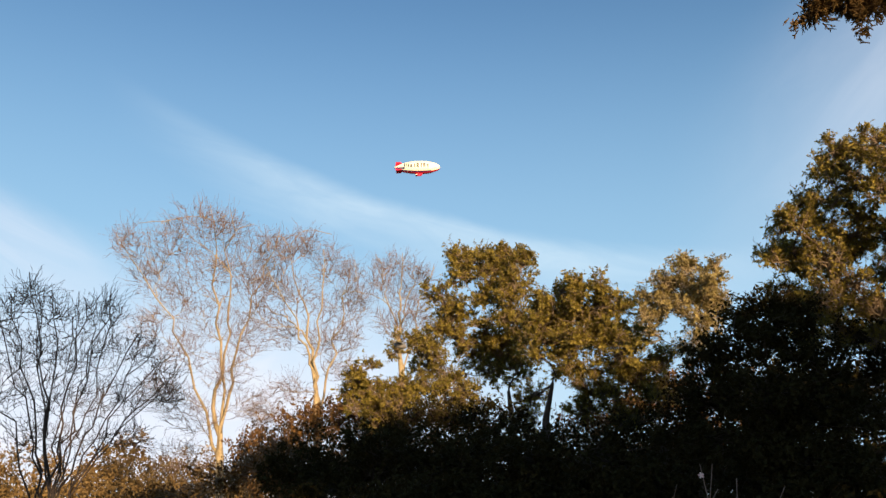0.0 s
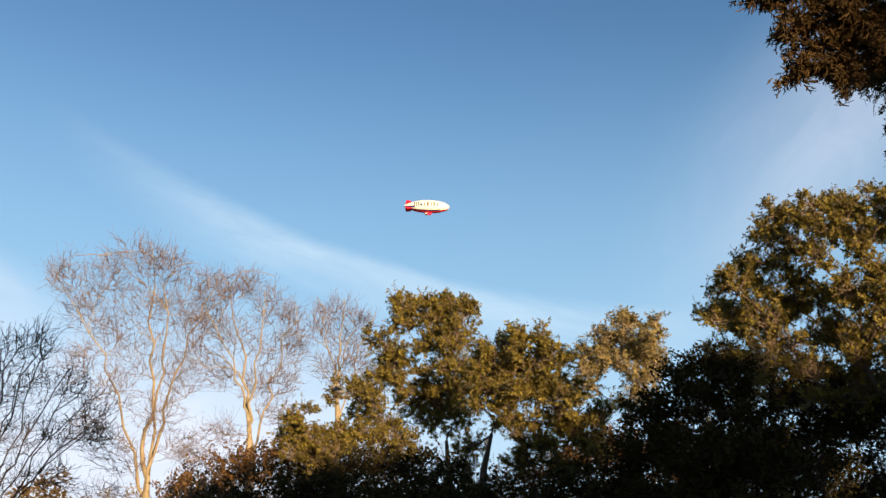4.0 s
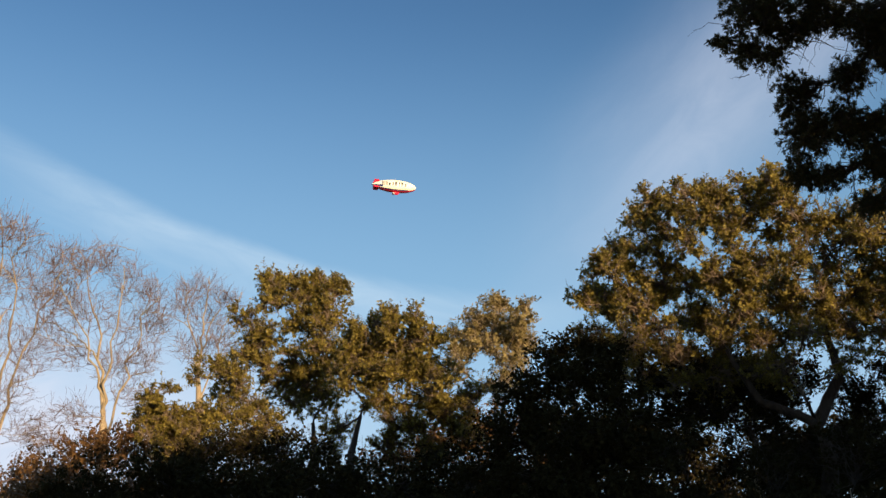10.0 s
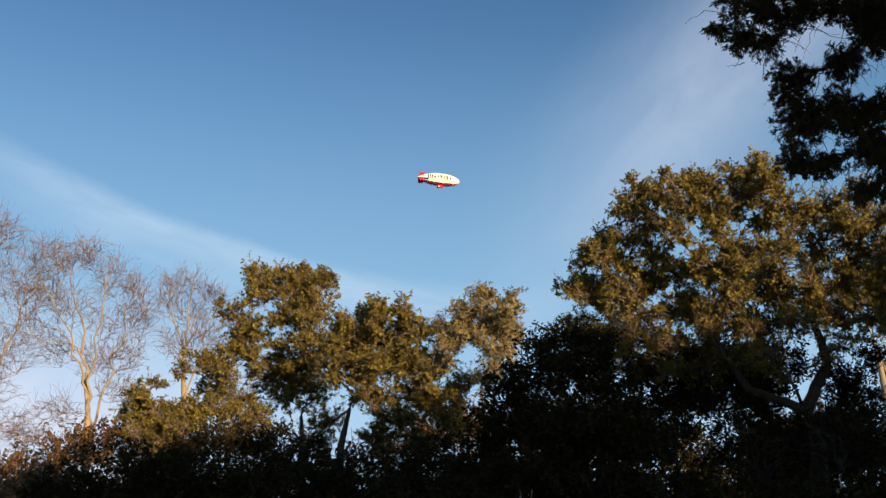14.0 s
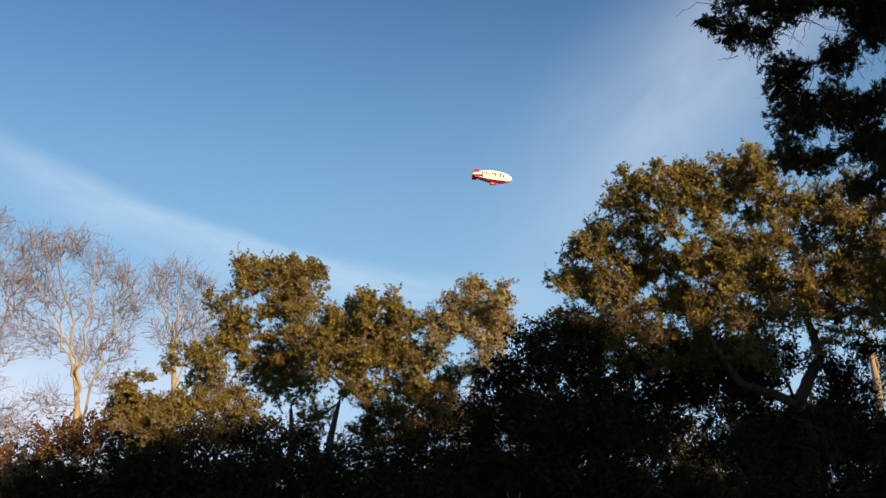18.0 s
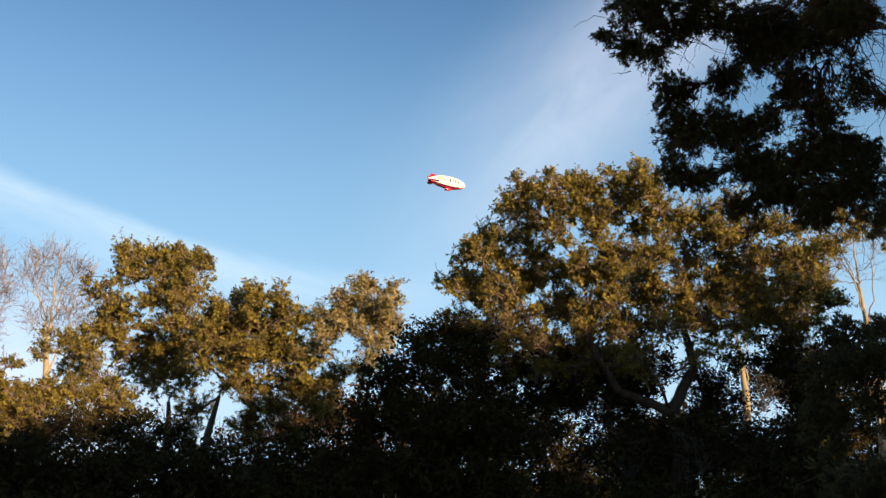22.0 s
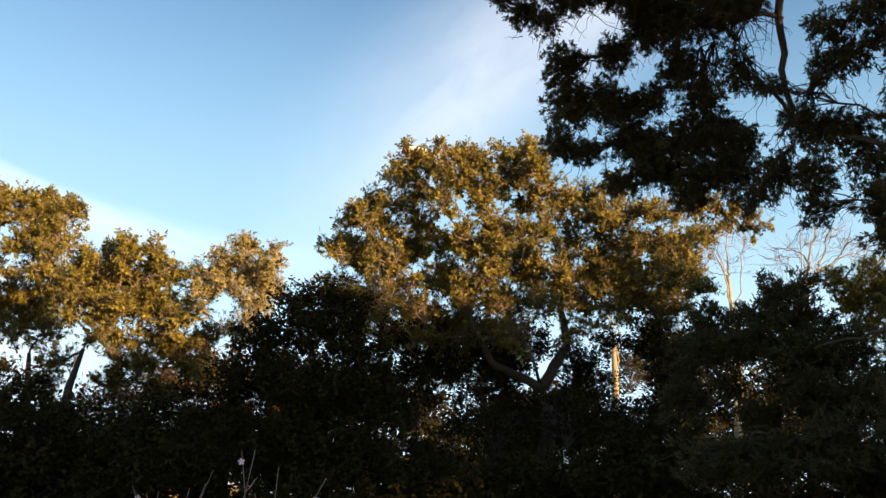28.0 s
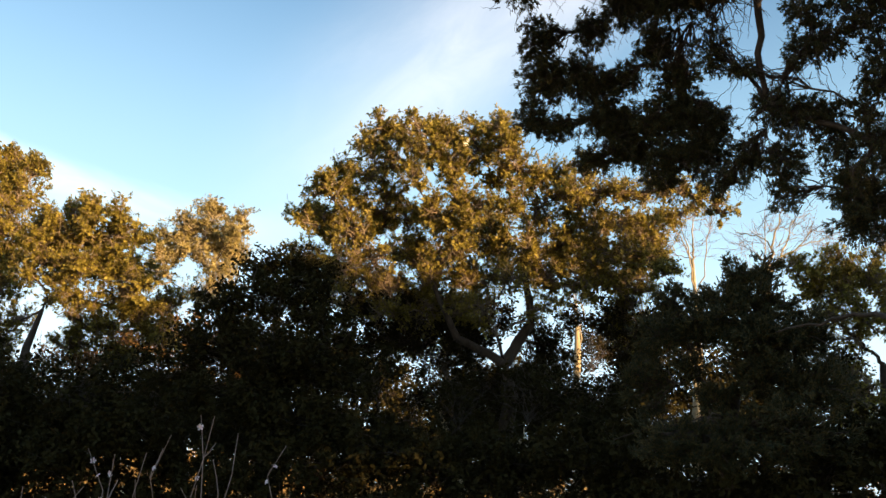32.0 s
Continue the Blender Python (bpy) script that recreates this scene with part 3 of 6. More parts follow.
OAK_MID_LOBES = [
    (1.55, 13.90, 4.74, 0.32, 0.21, 0.80), (1.97, 13.84, 4.74, 0.35, 0.23, 0.80), (2.35, 13.56, 4.69, 0.31, 0.26, 0.80), (1.76, 13.57, 4.25, 0.34, 0.21, 0.80),
    (2.38, 14.20, 4.39, 0.36, 0.24, 0.80), (2.67, 13.52, 3.93, 0.31, 0.26, 0.80), (2.87, 14.01, 4.46, 0.24, 0.24, 0.80), (2.61, 13.59, 4.79, 0.19, 0.19, 0.80),
    (3.16, 14.16, 3.79, 0.32, 0.24, 0.60), (1.47, 13.89, 4.39, 0.23, 0.18, 0.80), (1.72, 13.33, 5.03, 0.29, 0.14, 1.00), (2.01, 12.97, 4.99, 0.25, 0.12, 1.00),
    (2.23, 12.67, 5.00, 0.08, 0.13, 1.00), (1.43, 13.26, 4.82, 0.22, 0.14, 1.00), (1.31, 13.27, 4.59, 0.19, 0.14, 1.00), (1.71, 13.21, 4.67, 0.35, 0.20, 1.00),
    (2.07, 12.97, 4.67, 0.31, 0.20, 1.00), (2.33, 12.73, 4.62, 0.21, 0.25, 1.00), (1.56, 13.27, 4.33, 0.32, 0.20, 1.00), (1.87, 12.82, 4.18, 0.32, 0.21, 1.00),
    (2.36, 13.20, 4.27, 0.32, 0.25, 1.00), (1.34, 13.34, 4.11, 0.19, 0.14, 0.70), (1.78, 13.11, 3.90, 0.30, 0.14, 1.00), (2.23, 13.38, 3.88, 0.30, 0.17, 1.00),
    (2.54, 12.79, 4.04, 0.25, 0.26, 1.00), (2.72, 12.98, 3.68, 0.26, 0.22, 1.00), (3.14, 13.18, 3.88, 0.27, 0.22, 0.80), (2.45, 13.06, 3.49, 0.30, 0.18, 0.80),
    (3.01, 13.22, 3.41, 0.29, 0.20, 0.80), (2.13, 13.31, 3.48, 0.25, 0.14, 0.50), (1.26, 13.70, 3.49, 0.26, 0.12, 0.40), (1.16, 13.80, 3.14, 0.27, 0.14, 0.30),
    (1.96, 13.47, 3.23, 0.25, 0.14, 0.40), (2.72, 13.41, 3.11, 0.30, 0.19, 0.60),
]
OAK_MID_FORK = (1.53, 13.04, 3.60)
OAK_MID_BASE = (1.53, 13.18, 0.00)
OAK_FAR_LOBES = [
    (3.91, 16.72, 5.57, 0.33, 0.20, 0.70), (4.53, 16.98, 5.76, 0.40, 0.23, 0.70), (4.98, 16.99, 5.67, 0.36, 0.23, 0.70), (4.25, 16.74, 5.97, 0.33, 0.18, 0.70),
    (4.79, 16.69, 6.09, 0.29, 0.18, 0.70), (3.67, 17.15, 5.12, 0.35, 0.23, 0.60), (4.35, 16.45, 6.32, 0.18, 0.13, 1.00), (4.39, 15.97, 6.04, 0.20, 0.13, 1.00),
    (4.89, 15.86, 6.12, 0.13, 0.13, 1.00), (4.74, 15.65, 5.81, 0.19, 0.17, 1.00), (3.95, 16.22, 5.88, 0.30, 0.16, 1.00), (4.40, 16.30, 5.81, 0.32, 0.18, 1.00),
    (4.82, 16.45, 5.73, 0.31, 0.18, 1.00), (3.80, 16.73, 5.73, 0.24, 0.18, 1.00), (4.15, 16.20, 5.46, 0.32, 0.15, 0.70), (4.99, 16.52, 5.45, 0.24, 0.18, 1.00),
    (4.47, 16.04, 5.22, 0.32, 0.15, 0.60), (4.76, 16.54, 5.02, 0.35, 0.20, 0.70), (3.58, 16.25, 5.24, 0.23, 0.17, 0.80), (4.43, 16.34, 4.77, 0.38, 0.18, 0.50),
]
OAK_FAR_FORK = (4.46, 16.68, 4.20)
OAK_FAR_BASE = (4.56, 16.84, 0.00)
OAK_BIG_LOBES = [
    (4.13, 9.16, 5.46, 0.13, 0.12, 1.00), (4.45, 10.08, 5.56, 0.20, 0.16, 1.00), (4.65, 9.92, 5.61, 0.18, 0.16, 1.00), (4.50, 9.03, 5.54, 0.16, 0.09, 1.00),
    (4.92, 9.32, 5.67, 0.18, 0.11, 1.00), (4.95, 9.00, 5.46, 0.13, 0.10, 1.00), (4.65, 9.56, 5.32, 0.18, 0.11, 0.70), (5.31, 9.12, 5.69, 0.15, 0.11, 1.00),
    (5.21, 8.55, 5.57, 0.13, 0.12, 1.00), (5.84, 9.13, 5.95, 0.08, 0.12, 1.00), (5.51, 8.67, 5.48, 0.20, 0.15, 1.00), (5.37, 9.04, 5.43, 0.22, 0.14, 1.00),
    (4.93, 8.84, 5.16, 0.16, 0.11, 0.80), (3.79, 9.48, 4.79, 0.14, 0.09, 1.00), (3.75, 9.77, 4.74, 0.16, 0.11, 1.00), (3.70, 10.05, 4.55, 0.14, 0.10, 1.00),
    (4.17, 10.57, 4.80, 0.21, 0.14, 1.00), (4.33, 10.31, 5.24, 0.21, 0.17, 1.00), (4.24, 9.93, 4.81, 0.24, 0.16, 1.00), (4.40, 9.70, 5.15, 0.22, 0.16, 1.00),
    (4.70, 9.89, 5.05, 0.18, 0.15, 1.00), (4.77, 10.19, 4.86, 0.27, 0.17, 1.00), (5.22, 9.16, 4.97, 0.20, 0.14, 1.00), (5.72, 9.40, 5.30, 0.25, 0.18, 1.00),
    (5.72, 8.81, 5.26, 0.22, 0.18, 1.00), (6.08, 8.87, 5.24, 0.22, 0.17, 1.00), (6.38, 8.83, 5.32, 0.21, 0.14, 0.70), (6.44, 8.43, 5.28, 0.20, 0.13, 0.60),
    (4.16, 10.35, 4.49, 0.17, 0.10, 1.00), (5.02, 9.86, 4.77, 0.25, 0.15, 0.90), (4.55, 9.07, 4.93, 0.14, 0.12, 0.60), (4.82, 9.09, 4.63, 0.19, 0.12, 0.80),
    (6.19, 8.22, 4.91, 0.21, 0.15, 0.70), (4.19, 9.71, 4.42, 0.24, 0.13, 0.80), (5.08, 9.17, 4.63, 0.25, 0.16, 1.00), (5.27, 8.81, 4.69, 0.24, 0.17, 1.00),
    (5.65, 8.76, 4.82, 0.25, 0.19, 1.00), (6.20, 8.93, 4.90, 0.26, 0.19, 1.00), (6.66, 8.98, 5.03, 0.24, 0.17, 0.80), (6.51, 8.28, 4.92, 0.24, 0.12, 0.40),
    (6.73, 8.11, 4.94, 0.23, 0.12, 0.70), (6.97, 7.96, 4.98, 0.23, 0.12, 0.80), (7.39, 7.97, 5.10, 0.25, 0.10, 0.80), (7.70, 7.87, 5.03, 0.20, 0.09, 0.80),
    (8.00, 7.88, 4.93, 0.15, 0.08, 1.00), (6.84, 8.15, 4.66, 0.23, 0.12, 0.60), (6.85, 8.65, 4.73, 0.25, 0.16, 0.80), (4.44, 9.83, 4.21, 0.24, 0.14, 0.40),
    (5.09, 10.11, 4.43, 0.27, 0.16, 0.50), (5.21, 9.24, 4.30, 0.25, 0.15, 0.50), (5.95, 9.62, 4.60, 0.28, 0.19, 0.80), (6.07, 9.03, 4.49, 0.27, 0.19, 1.00),
    (6.54, 9.01, 4.52, 0.28, 0.18, 1.00), (6.73, 8.61, 4.36, 0.26, 0.17, 0.90), (6.82, 8.20, 4.29, 0.23, 0.15, 0.80), (7.17, 8.19, 4.27, 0.18, 0.11, 0.90),
    (6.97, 7.72, 3.99, 0.12, 0.08, 0.80), (4.09, 9.66, 3.93, 0.23, 0.14, 0.50), (4.75, 10.00, 3.98, 0.27, 0.15, 0.45), (5.15, 9.71, 4.02, 0.27, 0.15, 0.40),
    (5.79, 9.80, 4.16, 0.27, 0.14, 0.45), (5.65, 8.76, 3.94, 0.24, 0.13, 0.60), (6.37, 9.01, 4.09, 0.26, 0.15, 0.70), (6.67, 8.70, 4.01, 0.24, 0.14, 0.70),
    (6.99, 8.60, 4.03, 0.21, 0.11, 0.60), (4.47, 10.46, 3.72, 0.25, 0.16, 0.40), (4.77, 10.08, 3.56, 0.26, 0.15, 0.60), (5.19, 9.89, 3.65, 0.26, 0.15, 0.60),
    (5.49, 9.62, 3.65, 0.19, 0.13, 0.60), (6.50, 9.07, 3.85, 0.21, 0.11, 0.60), (5.58, 9.21, 3.66, 0.20, 0.10, 0.40), (4.40, 11.49, 4.99, 0.31, 0.20, 0.55),
    (5.10, 11.35, 4.98, 0.31, 0.20, 0.55), (5.06, 10.74, 4.87, 0.30, 0.19, 0.55), (5.99, 11.26, 5.22, 0.32, 0.21, 0.55), (6.33, 10.73, 5.16, 0.31, 0.21, 0.55),
    (6.78, 10.76, 5.14, 0.32, 0.21, 0.55), (6.75, 9.86, 4.91, 0.30, 0.20, 0.55), (7.29, 9.70, 4.87, 0.30, 0.20, 0.55), (7.39, 9.33, 4.87, 0.30, 0.20, 0.55),
    (7.63, 8.76, 4.87, 0.29, 0.19, 0.55), (4.22, 11.03, 4.35, 0.29, 0.19, 0.55), (4.79, 11.03, 4.59, 0.30, 0.20, 0.55), (5.69, 11.39, 4.73, 0.32, 0.21, 0.55),
    (5.60, 10.53, 4.49, 0.30, 0.19, 0.55), (6.17, 10.90, 4.67, 0.31, 0.20, 0.55), (6.36, 10.13, 4.69, 0.30, 0.20, 0.55), (6.71, 9.69, 4.45, 0.29, 0.19, 0.55),
    (7.02, 9.62, 4.56, 0.30, 0.19, 0.55), (7.75, 9.77, 4.66, 0.31, 0.20, 0.55), (8.03, 9.21, 4.72, 0.31, 0.20, 0.55), (4.73, 11.54, 4.26, 0.31, 0.20, 0.45),
    (5.06, 11.28, 4.22, 0.30, 0.20, 0.45), (5.30, 10.92, 4.20, 0.30, 0.20, 0.45), (5.93, 10.83, 4.43, 0.30, 0.20, 0.45), (6.59, 11.04, 4.48, 0.32, 0.21, 0.45),
    (6.41, 10.13, 4.35, 0.30, 0.20, 0.45), (7.20, 10.35, 4.47, 0.31, 0.21, 0.45), (7.26, 9.60, 4.34, 0.30, 0.20, 0.45), (7.48, 9.33, 4.29, 0.30, 0.19, 0.45),
    (7.91, 9.15, 4.36, 0.30, 0.20, 0.45), (4.38, 11.19, 3.80, 0.29, 0.19, 0.45), (5.36, 11.83, 4.07, 0.32, 0.21, 0.45), (5.52, 10.98, 4.03, 0.30, 0.20, 0.45),
    (5.78, 10.57, 4.01, 0.30, 0.19, 0.45), (6.09, 10.17, 3.88, 0.29, 0.19, 0.45), (7.66, 9.08, 3.85, 0.29, 0.19, 0.45), (5.49, 10.87, 3.60, 0.30, 0.20, 0.45),
    (5.78, 10.98, 3.69, 0.30, 0.20, 0.45), (6.41, 10.84, 3.86, 0.31, 0.20, 0.45), (8.47, 9.85, 3.93, 0.32, 0.21, 0.45), (5.61, 11.75, 3.51, 0.32, 0.21, 0.45),
    (5.71, 10.83, 3.36, 0.30, 0.20, 0.45), (6.37, 10.95, 3.53, 0.31, 0.20, 0.45), (8.47, 9.84, 3.52, 0.32, 0.21, 0.45), (4.73, 8.97, 5.27, 0.17, 0.11, 0.90),
    (5.27, 10.31, 5.73, 0.17, 0.12, 0.80), (5.35, 9.71, 5.45, 0.17, 0.12, 0.80), (5.09, 10.21, 5.93, 0.19, 0.12, 1.00), (5.35, 9.53, 5.61, 0.18, 0.13, 0.90),
    (7.97, 9.11, 4.96, 0.27, 0.17, 0.60), (8.26, 8.84, 5.16, 0.25, 0.14, 0.60), (7.55, 8.89, 4.19, 0.26, 0.16, 0.60), (8.40, 9.27, 4.83, 0.25, 0.16, 0.50),
]
OAK_BIG_FORK = (6.14, 9.47, 3.09)
OAK_BIG_BASE = (6.15, 9.56, 0.00)
OAK_BIG_ELBOW = (6.34, 9.24, 3.59)
OAK_BIG_WEST = (5.54, 9.58, 3.33)
EVERGREEN_LOBES = [
    (3.47, 9.58, 3.88, 0.27, 0.16), (3.70, 9.52, 3.76, 0.27, 0.24), (3.16, 9.72, 3.76, 0.24, 0.17), (3.31, 9.51, 3.49, 0.48, 0.27),
    (2.93, 9.88, 3.37, 0.37, 0.23), (2.84, 9.96, 2.99, 0.43, 0.31), (3.28, 9.40, 2.94, 0.53, 0.35), (3.83, 9.36, 3.20, 0.36, 0.33),
    (3.82, 9.21, 2.66, 0.47, 0.35), (3.03, 9.55, 2.43, 0.64, 0.35), (3.55, 9.15, 2.20, 0.57, 0.34), (2.64, 10.07, 2.58, 0.37, 0.37),
]
EVERGREEN_BASE = (3.38, 9.66, 0.00)
EVERGREEN_FORK = (3.39, 9.62, 2.56)
BRUSH_LOBES = [
    (-2.43, 13.49, 2.78, 0.36, 0.28), (-2.02, 13.33, 2.66, 0.37, 0.29), (-2.74, 13.87, 2.56, 0.42, 0.30), (-1.72, 14.08, 2.65, 0.39, 0.30),
    (-3.00, 12.99, 2.30, 0.47, 0.27), (-4.42, 15.37, 2.13, 0.68, 0.23), (-2.07, 13.28, 2.31, 0.64, 0.32), (-1.28, 13.56, 2.79, 0.32, 0.26),
]
BRUSH_BASE = (-0.70, 13.47, 0.00)
THICKET_LOBES = [
    (-1.01, 13.43, 2.67, 0.37, 0.32), (-0.61, 13.39, 3.07, 0.40, 0.27), (-0.13, 13.08, 3.11, 0.44, 0.27), (0.38, 13.15, 3.13, 0.44, 0.28),
    (0.87, 13.18, 3.10, 0.36, 0.27), (-0.43, 13.24, 2.65, 0.63, 0.35), (0.45, 13.41, 2.67, 0.64, 0.37), (1.14, 13.42, 2.67, 0.37, 0.32),
    (2.16, 13.01, 2.56, 0.55, 0.35), (2.95, 12.88, 2.85, 0.44, 0.35), (3.08, 12.66, 2.30, 0.69, 0.46), (1.49, 13.16, 2.23, 0.63, 0.32),
    (0.08, 13.61, 2.08, 0.96, 0.40), (-1.12, 13.30, 2.30, 0.63, 0.32), (2.48, 13.04, 3.02, 0.29, 0.21),
]
THICKET_BASE = (1.08, 12.42, 0.00)
UNDERGROWTH_LOBES = [
    (5.80, 10.27, 3.17, 0.42, 0.28),
    (4.71, 10.53, 3.69, 0.41, 0.28), (5.33, 10.52, 3.88, 0.42, 0.25), (5.83, 10.29, 3.62, 0.42, 0.21),
    (7.56, 9.25, 3.81, 0.43, 0.32), (5.25, 10.54, 3.45, 0.49, 0.32),  (4.52, 9.86, 2.87, 0.51, 0.32),
    (5.50, 9.35, 2.61, 0.45, 0.32), (4.63, 9.31, 2.17, 0.61, 0.31), (6.20, 8.86, 2.71, 0.51, 0.38),
    (6.74, 8.45, 2.52, 0.58, 0.38), (5.71, 8.65, 2.10, 0.67, 0.31), (6.01, 10.08, 3.50, 0.35, 0.18),
]
UNDERGROWTH_BASE = (5.50, 9.28, 0.00)
BACK_BRUSH_WEST = [
    (-4.73, 23.45, 3.54, 0.73, 0.73), (-3.50, 22.61, 4.00, 0.84, 0.70), (-2.32, 21.73, 4.16, 0.81, 0.67), (-1.27, 21.84, 3.90, 0.81, 0.81),
    (-3.86, 22.65, 2.68, 1.12, 0.56), (-2.17, 21.85, 2.88, 1.21, 0.67),
]
BACK_BRUSH_MID = [
    (-1.13, 21.30, 4.19, 0.90, 0.70), (-0.06, 20.33, 4.12, 0.73, 0.61), (0.94, 20.36, 3.61, 0.73, 0.61), (3.25, 20.09, 3.79, 0.73, 0.61),
    (4.14, 19.88, 4.15, 0.73, 0.61), (5.05, 19.65, 4.29, 0.73, 0.73), (-0.14, 20.44, 2.92, 1.34, 0.73), (1.57, 20.39, 2.63, 0.98, 0.61),
    (3.33, 20.17, 2.76, 1.34, 0.73), (5.12, 19.76, 3.01, 1.22, 0.85), (6.20, 19.32, 4.18, 0.98, 0.98), (2.33, 20.76, 3.47, 0.75, 0.50),
    (4.34, 20.48, 2.68, 1.25, 0.75), (2.58, 20.30, 2.31, 1.22, 0.49), (0.97, 20.45, 2.18, 1.22, 0.49), (-0.87, 20.46, 2.27, 1.22, 0.61),
]
BACK_BRUSH_EAST = [
    (10.64, 16.05, 3.78, 0.70, 0.58), (9.18, 17.37, 3.18, 0.94, 0.59), (10.71, 16.45, 3.04, 0.94, 0.59), (8.24, 17.57, 2.29, 1.39, 0.46),
    (10.61, 16.21, 2.06, 1.62, 0.46), (12.33, 14.22, 2.33, 1.35, 0.68), (6.75, 18.07, 4.06, 0.93, 0.81), (7.70, 17.67, 4.06, 0.81, 0.70),
    (8.53, 17.32, 3.60, 0.70, 0.58), (9.81, 16.61, 3.58, 0.81, 0.58), (14.71, 17.77, 5.18, 0.98, 0.70), (15.55, 17.04, 5.12, 0.98, 0.84),
    (11.34, 15.60, 3.33, 0.93, 0.58), (7.73, 17.78, 2.83, 1.39, 0.70), (9.71, 16.76, 2.60, 1.39, 0.70), (11.49, 15.56, 2.47, 1.39, 0.70),
    (12.37, 13.43, 3.18, 1.32, 0.88), (13.08, 12.63, 3.72, 0.99, 0.99), (13.60, 12.08, 3.48, 0.99, 1.10),
]
LOW_BRUSH_WEST = [
    (-1.87, 12.83, 2.41, 0.71, 0.40), (-0.83, 12.42, 2.54, 0.69, 0.46), (0.17, 11.95, 2.46, 0.66, 0.44), (1.10, 11.40, 2.45, 0.63, 0.42),
    (1.87, 10.79, 2.36, 0.60, 0.40), (-1.27, 12.42, 1.92, 0.92, 0.46), (-0.08, 11.98, 1.93, 0.88, 0.44), (1.11, 11.42, 1.88, 0.84, 0.42),
]
LOW_BRUSH_MID = [
    (-0.47, 10.97, 1.88, 0.64, 0.38), (0.23, 10.98, 1.83, 0.64, 0.38), (1.00, 10.93, 1.83, 0.64, 0.38), (1.72, 10.32, 1.83, 0.61, 0.37),
    (2.51, 10.15, 1.77, 0.61, 0.37), (2.90, 8.98, 1.76, 0.49, 0.27), (3.64, 8.69, 1.81, 0.49, 0.33), (4.34, 14.79, 2.68, 0.55, 0.46),
    (4.86, 14.64, 2.42, 0.64, 0.46), (4.84, 13.59, 2.21, 0.51, 0.34), (3.65, 14.97, 2.85, 0.55, 0.46), (2.23, 9.80, 2.07, 0.41, 0.26),
    (1.90, 10.08, 1.99, 0.36, 0.24), (-0.20, 10.98, 1.34, 0.83, 0.38), (0.77, 10.94, 1.30, 0.83, 0.38), (1.70, 10.32, 1.31, 0.79, 0.37),
    (2.63, 9.90, 1.28, 0.78, 0.36), (3.30, 8.83, 1.36, 0.71, 0.33),
]
LOW_BRUSH_EAST = [
    (4.17, 13.92, 2.35, 0.51, 0.43), (4.93, 14.70, 2.63, 0.55, 0.46), (5.23, 14.56, 3.03, 0.55, 0.46), (4.24, 12.85, 2.17, 0.56, 0.40),
    (5.07, 12.52, 2.34, 0.56, 0.40), (5.05, 13.49, 3.52, 0.43, 0.34), (7.48, 12.33, 3.10, 0.51, 0.43), (7.35, 11.26, 2.70, 0.56, 0.40),
    (8.30, 11.75, 3.28, 0.51, 0.34), (6.57, 10.61, 2.34, 0.51, 0.37), (4.02, 8.62, 1.94, 0.49, 0.33), (4.59, 8.32, 1.90, 0.49, 0.33),
    (5.23, 8.15, 1.87, 0.51, 0.28), (5.62, 7.61, 1.98, 0.49, 0.33), (6.16, 7.67, 2.26, 0.40, 0.29), (6.09, 7.22, 1.94, 0.49, 0.33),
    (6.90, 5.75, 1.99, 0.52, 0.31), (7.28, 5.55, 2.09, 0.54, 0.48), (4.41, 8.43, 1.44, 0.71, 0.33), (5.20, 7.93, 1.44, 0.71, 0.33),
    (5.80, 7.22, 1.49, 0.70, 0.32), (6.14, 6.35, 1.61, 0.67, 0.31), (6.65, 5.76, 1.63, 0.67, 0.31),
]
LOW_BRUSH_EDGE = [
    (8.69, 8.83, 1.96, 0.44, 0.29), (8.95, 8.56, 1.88, 0.51, 0.29), (9.24, 8.22, 1.89, 0.51, 0.29), (9.51, 7.87, 2.12, 0.44, 0.37),
    (9.76, 7.49, 2.57, 0.37, 0.37), (9.70, 7.51, 3.02, 0.26, 0.26), (9.90, 7.34, 2.20, 0.51, 0.44), (8.13, 10.00, 2.72, 0.38, 0.31),
    (8.32, 9.77, 3.15, 0.31, 0.27),
]
UNDERGROWTH_FILL = [
    (6.37, 11.14, 3.78, 0.39, 0.31), (6.66, 11.02, 3.48, 0.36, 0.31), (7.39, 10.50, 3.63, 0.36, 0.27), (7.56, 10.43, 3.31, 0.39, 0.31),
    (6.93, 10.69, 2.95, 0.62, 0.35),  (5.87, 10.89, 4.08, 0.33, 0.27), (6.79, 10.59, 3.99, 0.31, 0.17),
]
OAK_LOW_LOBES = [
    (-1.33, 14.40, 3.99, 0.24, 0.20, 1.00), (-1.52, 14.70, 3.83, 0.20, 0.20, 1.00), (-1.14, 14.46, 3.68, 0.29, 0.22, 1.00), (-1.37, 14.37, 3.46, 0.27, 0.18, 0.80),
    (-0.61, 14.70, 3.77, 0.33, 0.20, 1.00), (-0.25, 14.55, 3.81, 0.29, 0.18, 1.00), (0.13, 14.77, 3.79, 0.33, 0.20, 1.00), (-0.83, 14.45, 3.52, 0.29, 0.18, 0.80),
    (-1.09, 14.51, 3.32, 0.24, 0.17, 0.60), (0.48, 14.78, 3.63, 0.33, 0.19, 0.80),
]
OAK_LOW_BASE = (-0.61, 14.88, 0.00)
OAK_LOW_FORK = (-0.66, 14.80, 3.26)
